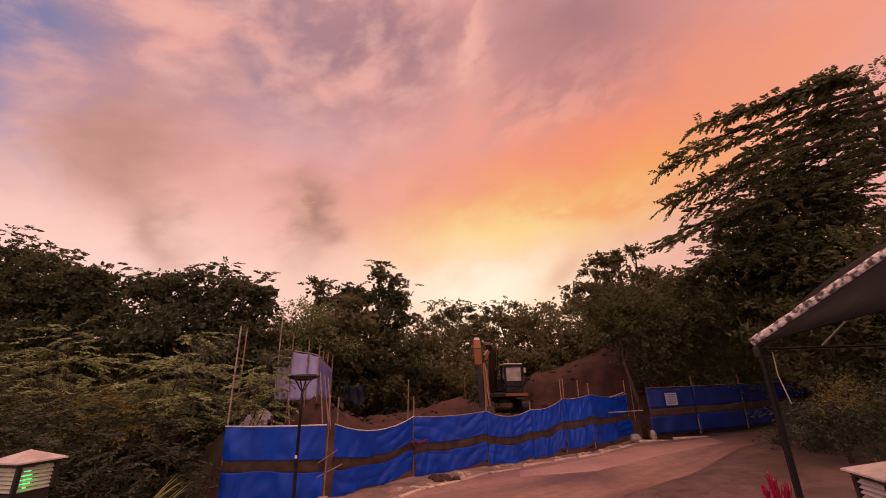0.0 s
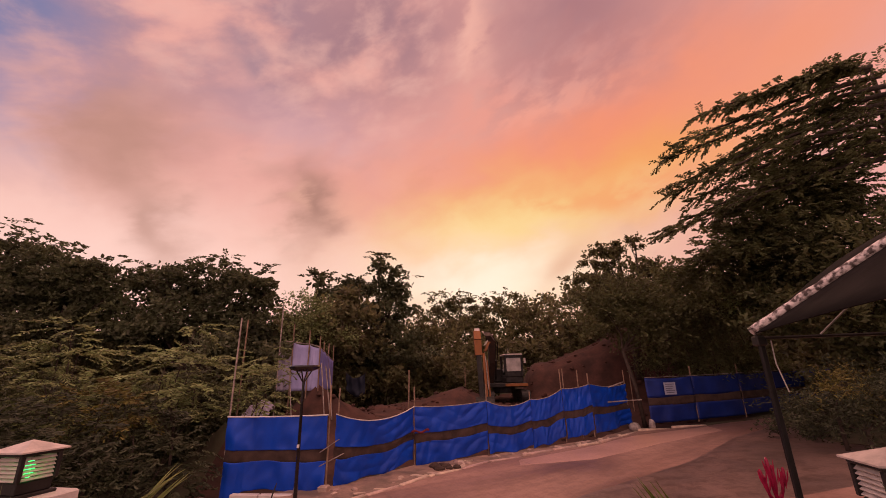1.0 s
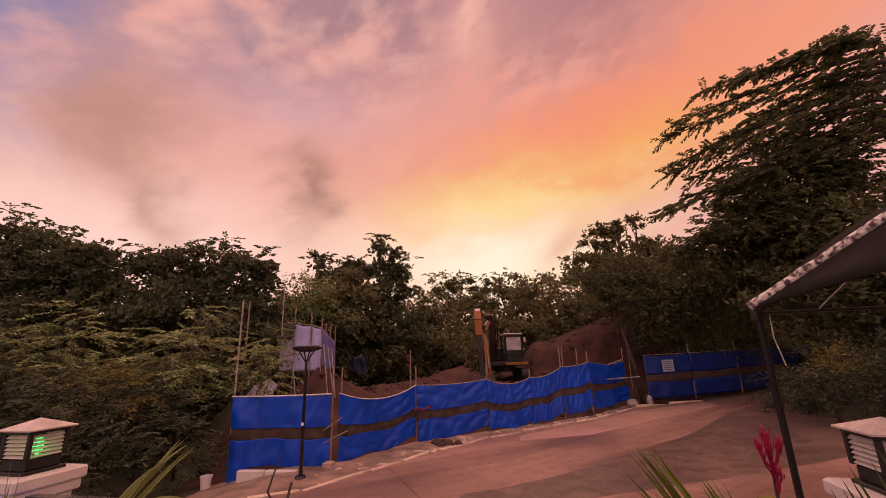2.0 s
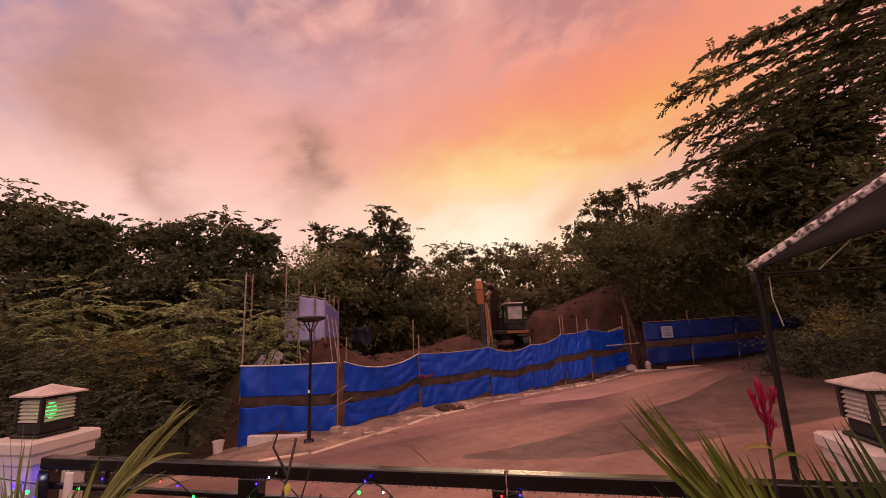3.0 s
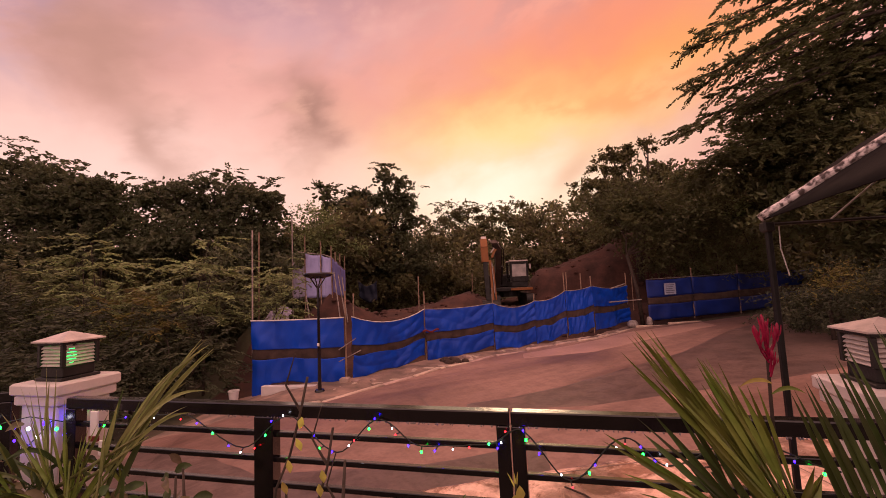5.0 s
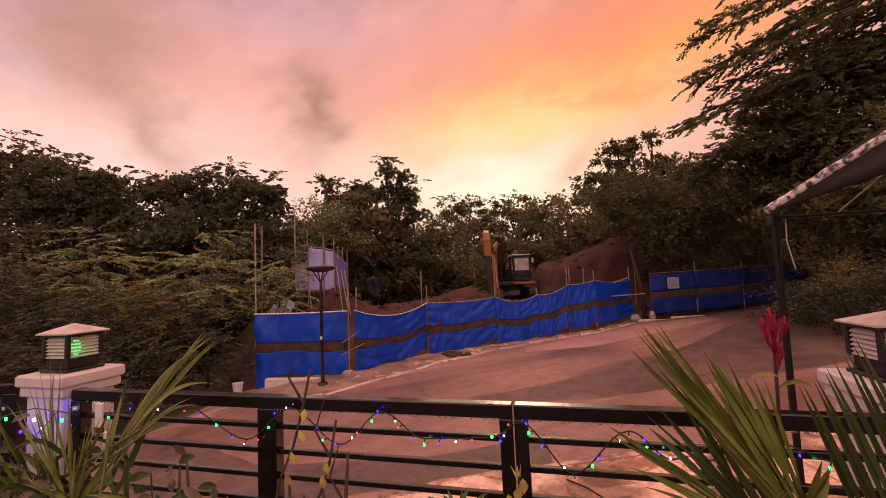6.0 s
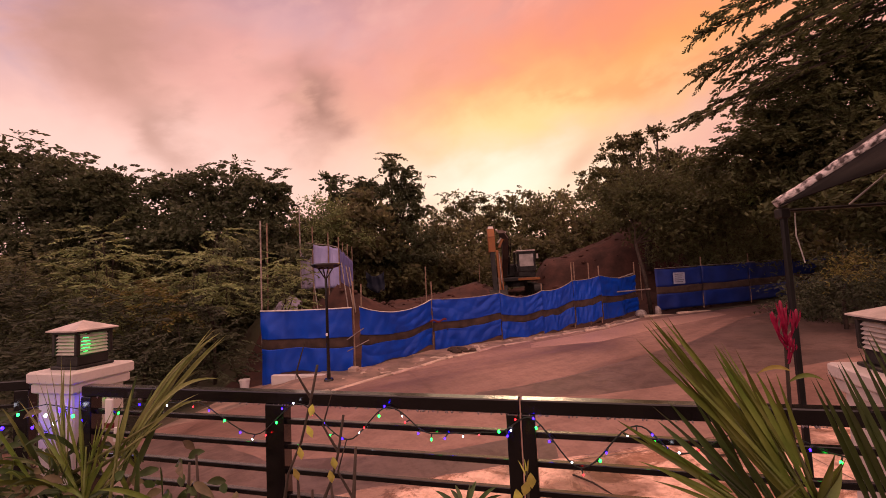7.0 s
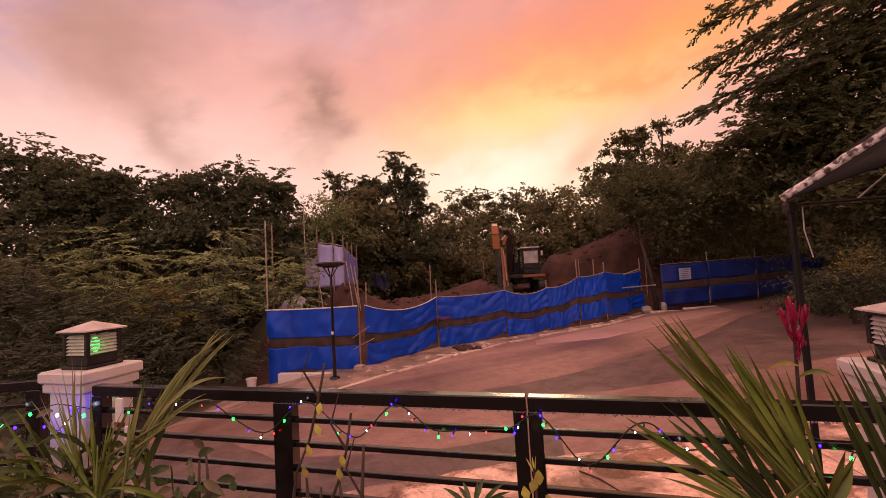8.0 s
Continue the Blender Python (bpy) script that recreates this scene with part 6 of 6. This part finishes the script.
    for k in range(3):
        part("leaflet", blade((-1.36 + 0.05 * k, 2.15, 0.86), (0.25 + 0.1 * k, 0, 0.9), 0.5 - 0.05 * k, 0.028, 0.05, (0.2, -1, 0.1)), PALM_DARK, arch, "", True)


build_palms()


def build_bed_plants():
    rng = random.Random(23)

    def leaf(parent, p, way, length, width, mat, droop=0.3):
        part("leaf", blade(p, way, length, width, droop, (0.3, -1, 0.3), 6), mat, parent, "", True)

    def heart(parent, p, s, mat, lean=0.0):
        """A small broad leaf hanging on its stalk."""
        pts = [(0, 0, 0.1), (0.26, 0.05, -0.3), (0.5, 0.02, -0.85), (0.34, 0, -1.25), (0, -0.03, -1.75), (-0.34, 0, -1.25), (-0.5, 0.02, -0.85), (-0.26, 0.05, -0.3), (0, -0.12, -0.8)]
        q = Geo()
        m = Matrix.Translation(p) @ pose(0, 0, 0, 12, lean, 0)
        q.add([m @ (Vector(v) * s) for v in pts], [(8, i, i + 1) for i in range(7)] + [(8, 7, 0)])
        part("leaf", q, mat, parent, "yellowing hanging leaf", True)

    stems = (((-0.50, 2.12, 0.0), (-0.53, 2.1, 0.78), (-0.505, 2.1, 0.93), (-0.445, 2.1, 1.06), (-0.40, 2.1, 1.22), (-0.37, 2.1, 1.35)), ((-0.34, 2.1, 0.0), (-0.37, 2.1, 0.82), (-0.325, 2.1, 0.92), (-0.295, 2.1, 1.02), (-0.27, 2.1, 1.16)), ((-0.2, 2.15, 0.0), (-0.24, 2.1, 0.85), (-0.225, 2.1, 1.04)))
    for k, pts in enumerate(stems):
        st = thing("cut_shrub", "bare pruned stem with a few yellowing leaves", "shrub", group="pruned stems by the railing")
        part("stem", Geo().tube(pts, [0.010, 0.008] + [0.005] * (len(pts) - 2), 7), STEM, st, "", True)
        for j in range((4, 2, 1)[k]):
            a = Vector(pts[-2]).lerp(Vector(pts[-3 if len(pts) > 3 else -2]), 0.1 + 0.5 * j)
            heart(st, a + Vector((rng.uniform(-0.02, 0.02), -0.015, 0.0)), 0.030, YELLOW_LEAF, rng.uniform(-20, 20))
        part("side_shoot", Geo().tube([pts[-2], Vector(pts[-2]) + Vector((-0.06, 0, 0.1)), Vector(pts[-2]) + Vector((-0.02, 0, 0.22))], [0.006, 0.004, 0.002], 5), STEM, st)
    for k in range(5):
        st = thing("cut_shrub", "short bare twig in the bed", "shrub", group="pruned stems by the railing")
        x = (-0.42, -0.33, -0.47, -0.95, -0.9)[k]
        part("stem", Geo().tube([(x, 2.1, 0), (x + 0.01, 2.1, 0.8), (x + rng.uniform(-0.02, 0.03), 2.1, 0.88 + 0.03 * k)], [0.009, 0.007, 0.004], 6), STEM, st, "", True)
    tuft = thing("strap_leaf_plant", "low green plant with narrow strap leaves", "plant")
    part("stem", Geo().tube([(0.18, 2.1, 0.0), (0.18, 2.1, 0.78)], [0.02, 0.012], 7), STEM, tuft)
    for k in range(26):
        a = rng.uniform(0, 6.28)
        leaf(tuft, (0.18 + 0.03 * math.cos(a), 2.1 + 0.03 * math.sin(a), 0.74 + 0.1 * rng.random()), (math.cos(a) * 0.8, math.sin(a) * 0.5, rng.uniform(0.3, 1.0)), rng.uniform(0.10, 0.17), 0.016, LEAF_GREEN, 0.35)
    sprig = thing("yellow_sprig", "yellow-green leafy sprig in front of the post", "plant")
    part("stem", Geo().tube([(0.41, 2.1, 0.0), (0.41, 2.1, 0.7), (0.405, 2.1, 0.97)], [0.012, 0.008, 0.004], 6), STEM, sprig)
    for k in range(7):
        heart(sprig, (0.41 + rng.uniform(-0.045, 0.05), 2.085, 0.97 - 0.028 * k), 0.034, YELLOW_LEAF, rng.uniform(-40, 40))
    for k in range(4):
        leaf(sprig, (0.405, 2.1, 0.95), (rng.uniform(-0.5, 0.4), 0, 1), 0.07, 0.006, YELLOW_LEAF, 0.1)
    low = thing("leafy_shrub", "low leafy shrub with dull oval leaves under the rail", "shrub")
    part("stem", Geo().tube([(-1.15, 2.2, 0.0), (-1.12, 2.18, 0.7)], [0.03, 0.01], 7), STEM, low)
    for k in range(110):
        p = Vector((-1.15 + rng.gauss(0, 0.16), 2.18 + rng.gauss(0, 0.08), 0.70 + rng.gauss(0, 0.11)))
        leaf(low, p, (rng.uniform(-1, 1), rng.uniform(-1, 0.4), rng.uniform(-0.2, 0.9)), rng.uniform(0.06, 0.11), 0.035, LEAF_GREEN if k % 4 else LEAF_PALE, 0.4)
    low = thing("leafy_shrub", "brownish low shrub in the corner of the bed", "shrub")
    part("stem", Geo().tube([(-1.9, 2.2, 0.0), (-1.88, 2.18, 0.6)], [0.03, 0.01], 7), STEM, low)
    for k in range(70):
        p = Vector((-1.85 + rng.gauss(0, 0.2), 2.15 + rng.gauss(0, 0.08), 0.70 + rng.gauss(0, 0.12)))
        leaf(low, p, (rng.uniform(-1, 1), rng.uniform(-1, 0.4), rng.uniform(-0.2, 0.9)), rng.uniform(0.07, 0.13), 0.03, LEAF_PALE if k % 3 else LEAF_GREEN, 0.4)
    clump = thing("strap_leaf_plant", "dense dark clump of strap leaves at the pillar foot", "plant")
    part("stem", Geo().tube([(-1.62, 2.2, 0.0), (-1.6, 2.18, 0.55)], [0.05, 0.02], 7), STEM, clump)
    for k in range(90):
        x = -1.70 + rng.gauss(0, 0.24)
        part("leaf", blade((x, 2.2 + rng.gauss(0, 0.06), 0.58 + rng.random() * 0.34), (rng.gauss(0, 0.45), rng.uniform(-0.5, 0.1), rng.uniform(0.4, 1.0)), rng.uniform(0.25, 0.5), 0.022, rng.uniform(0.2, 0.7), (rng.uniform(-0.4, 0.4), -1, 0.3), 8, rng.uniform(-0.5, 0.5), rng.uniform(-0.15, 0.15)), PALM_DARK if k % 3 else PALM_LEAF, clump, "", True)
    bush = thing("leafy_shrub", "dark leafy shrub against the side railing", "shrub")
    part("stem", Geo().tube([(-2.55, 2.3, 0.0), (-2.5, 2.3, 0.6)], [0.03, 0.01], 7), STEM, bush)
    for k in range(260):
        p = Vector((-2.55 + rng.gauss(0, 0.26), 2.32 + rng.gauss(0, 0.08), 0.74 + rng.gauss(0, 0.15)))
        leaf(bush, p, (rng.uniform(-1, 1), rng.uniform(-1, 0.4), rng.uniform(-0.4, 0.8)), rng.uniform(0.08, 0.14), 0.034, PALM_DARK if k % 5 else LEAF_PALE, 0.4)
    torch = thing("torch_ginger", "tall stem with upright crimson flower bracts", "flower")
    part("stem", Geo().tube([(1.15, 1.9, 0.0), (1.142, 1.9, 0.9), (1.140, 1.9, 1.25), (1.147, 1.9, 1.50)], [0.012, 0.008, 0.005, 0.004], 7), STEM, torch)
    for x, top, foot, r in ((1.134, 1.565, 1.475, 0.0085), (1.143, 1.545, 1.465, 0.0075), (1.113, 1.535, 1.470, 0.0075), (1.119, 1.520, 1.452, 0.0065), (1.169, 1.540, 1.478, 0.0075), (1.162, 1.525, 1.462, 0.0065), (1.150, 1.462, 1.425, 0.0070), (1.156, 1.445, 1.412, 0.0055)):
        top, foot, r = top - 0.008, foot - 0.004, r * 0.68
        h = top - foot
        lean = (x - 1.143) * 0.25
        shape = [(x - lean, 1.89, foot), (x - lean * 0.6, 1.888, foot + h * 0.25), (x, 1.886, foot + h * 0.6), (x + lean * 0.3, 1.886, foot + h * 0.9), (x + lean * 0.4, 1.886, top)]
        bract = part("bract", Geo().tube(shape, [r * 0.35, r * 0.9, r, r * 0.8, r * 0.25], 8), RED_FLOWER, torch, "crimson bract", True)
        for q in (-1, 1):
            part("bract_tip", blade((x + q * r * 0.6, 1.882, foot + h * 0.35), (q * 0.22, 0, 1), h * 0.62, 0.006, 0.0, (q * 0.4, -1, 0.1), 5), RED_FLOWER, bract, "", True)
        part("stalk", Geo().tube([(1.145, 1.895, foot - 0.03), (x - lean, 1.89, foot + 0.004)], 0.003, 5), RED_FLOWER, torch)
    part("leaf", blade((1.146, 1.895, 1.36), (-0.9, 0, 0.5), 0.10, 0.012, 0.6, (0.1, -1, 0.3), 8), YELLOW_LEAF, torch, "", True)
    part("leaf", blade((1.143, 1.895, 1.33), (0.8, 0, 0.6), 0.11, 0.012, 0.6, (0.1, -1, 0.3), 8), PALM_LEAF, torch, "", True)


LEAF_GREEN = material("garden_leaf", (0.09, 0.13, 0.04), 0.45, vary=0.4, scale=20, bump=0.05, obj=0.5, translucent=0.25)
LEAF_PALE = material("dry_garden_leaf", (0.22, 0.17, 0.09), 0.55, vary=0.4, scale=20, bump=0.05, obj=0.5, translucent=0.25)
build_bed_plants()


# ---- string lights and tag on the railing ----
def build_lights():
    rng = random.Random(41)
    rope = thing("string_lights", "thin dark wire of coloured fairy lights looped on railing", "fairy lights")
    anchors = [(-2.0, 1.0), (-1.32, 1.06), (-0.94, 0.91), (-0.68, 1.075), (-0.42, 0.915), (-0.20, 1.075), (0.0, 0.965), (0.30, 0.985), (0.43, 1.055), (0.63, 0.86), (0.85, 1.04), (1.0, 0.94), (1.25, 1.05), (1.6, 0.95)]
    pts = []
    for (a, b), (c, d) in zip(anchors, anchors[1:]):
        for k in range(8):
            u = k / 8
            s = u * u * (3 - 2 * u)
            x = a + (c - a) * u
            pts.append(Vector((x, rail_y(x) - 0.045 + 0.008 * noise.noise((x * 9, 0, 0)), b + (d - b) * s + 0.006 * noise.noise((x * 14, 2.0, 0)))))
    part("wire", Geo().tube(pts, 0.0032, 5), WIRE, rope, "", True)
    order = ["green", "blue", "white", "red", "blue", "green", "blue", "white", "red"]
    n = 0
    for i in range(2, len(pts) - 1, 2):
        kind = order[n % len(order)]
        n += 1
        p = pts[i]
        d = Vector((rng.uniform(-0.6, 0.6), -0.3, rng.uniform(-1, 0.3))).normalized()
        part("bulb_stalk", Geo().tube([p, p + d * 0.02], 0.003, 5), WIRE, rope)
        r = {"green": 0.0056, "red": 0.0036, "blue": 0.0040, "white": 0.0038}[kind]
        part("bulb", Geo().ball(p + d * 0.025, (r, r, r * 1.3), 8, 5), BULBS[kind], rope, kind.replace("blue", "violet") + " glowing bulb", True)
    rope = thing("string_lights", "fairy lights strung round the white pillar", "fairy lights")
    ring = [Vector((-2.95, 2.72, 0.98)), Vector((-2.7, 2.62, 0.93)), Vector((-2.5, 2.62, 1.0)), Vector((-2.3, 2.60, 1.04)), Vector((-2.12, 2.60, 1.02)), Vector((-2.05, 2.62, 1.0))]
    part("wire", Geo().tube(ring, 0.003, 5), WIRE, rope, "", True)
    for k, kind in enumerate(("white", "green", "blue", "green", "blue", "white", "blue", "green", "blue")):
        u = (k + 0.5) / 9 * 4.999
        p = ring[int(u)].lerp(ring[int(u) + 1], u % 1)
        part("bulb", Geo().ball(p + Vector((0, -0.012, -0.02 - 0.02 * (k % 3))), (0.008, 0.008, 0.011), 8, 5), BULBS[kind], rope, kind.replace("blue", "violet") + " glowing bulb", True)
    face = pose(-2.37, 2.86, 0, 0, 0, TURN)
    loop = [face @ Vector(q) for q in ((-0.15, -0.158, 0.88), (-0.06, -0.160, 0.84), (0.03, -0.160, 0.91), (0.11, -0.160, 0.98), (0.160, -0.10, 1.02), (0.160, 0.02, 1.03))]
    part("wire", Geo().tube(loop, 0.003, 5), WIRE, rope, "", True)
    for k, kind in enumerate(("blue", "blue", "white", "blue", "blue", "green")):
        out = face @ Vector((0.0, -0.16, 0)) - face @ Vector((0, 0, 0)) if k < 4 else face @ Vector((0.16, 0, 0)) - face @ Vector((0, 0, 0))
        part("bulb", Geo().ball(loop[k] + out * 0.11 + Vector((0, 0, -0.012)), (0.0075, 0.0075, 0.01), 8, 5), BULBS[kind], rope, kind.replace("blue", "violet") + " glowing bulb", True)
    tag = thing("hanging_tag", "white plastic strip bound with red tape on railing", "tag", (-1.86, 2.585, 0), TURN)
    part("strip", Geo().box((-0.026, -0.006, 0.93), (0.026, 0.006, 1.075), None, 0.003), PAPER, tag)
    part("lower_strip", Geo().box((-0.024, -0.006, 0.845), (0.02, 0.006, 0.925), pose(0, 0, 0, 0, 4, 0), 0.003), PAPER, tag)
    part("binding", Geo().box((-0.03, -0.009, 0.915), (0.03, 0.009, 0.945), None, 0.003), RED_TAPE, tag, "red tape binding")


build_lights()
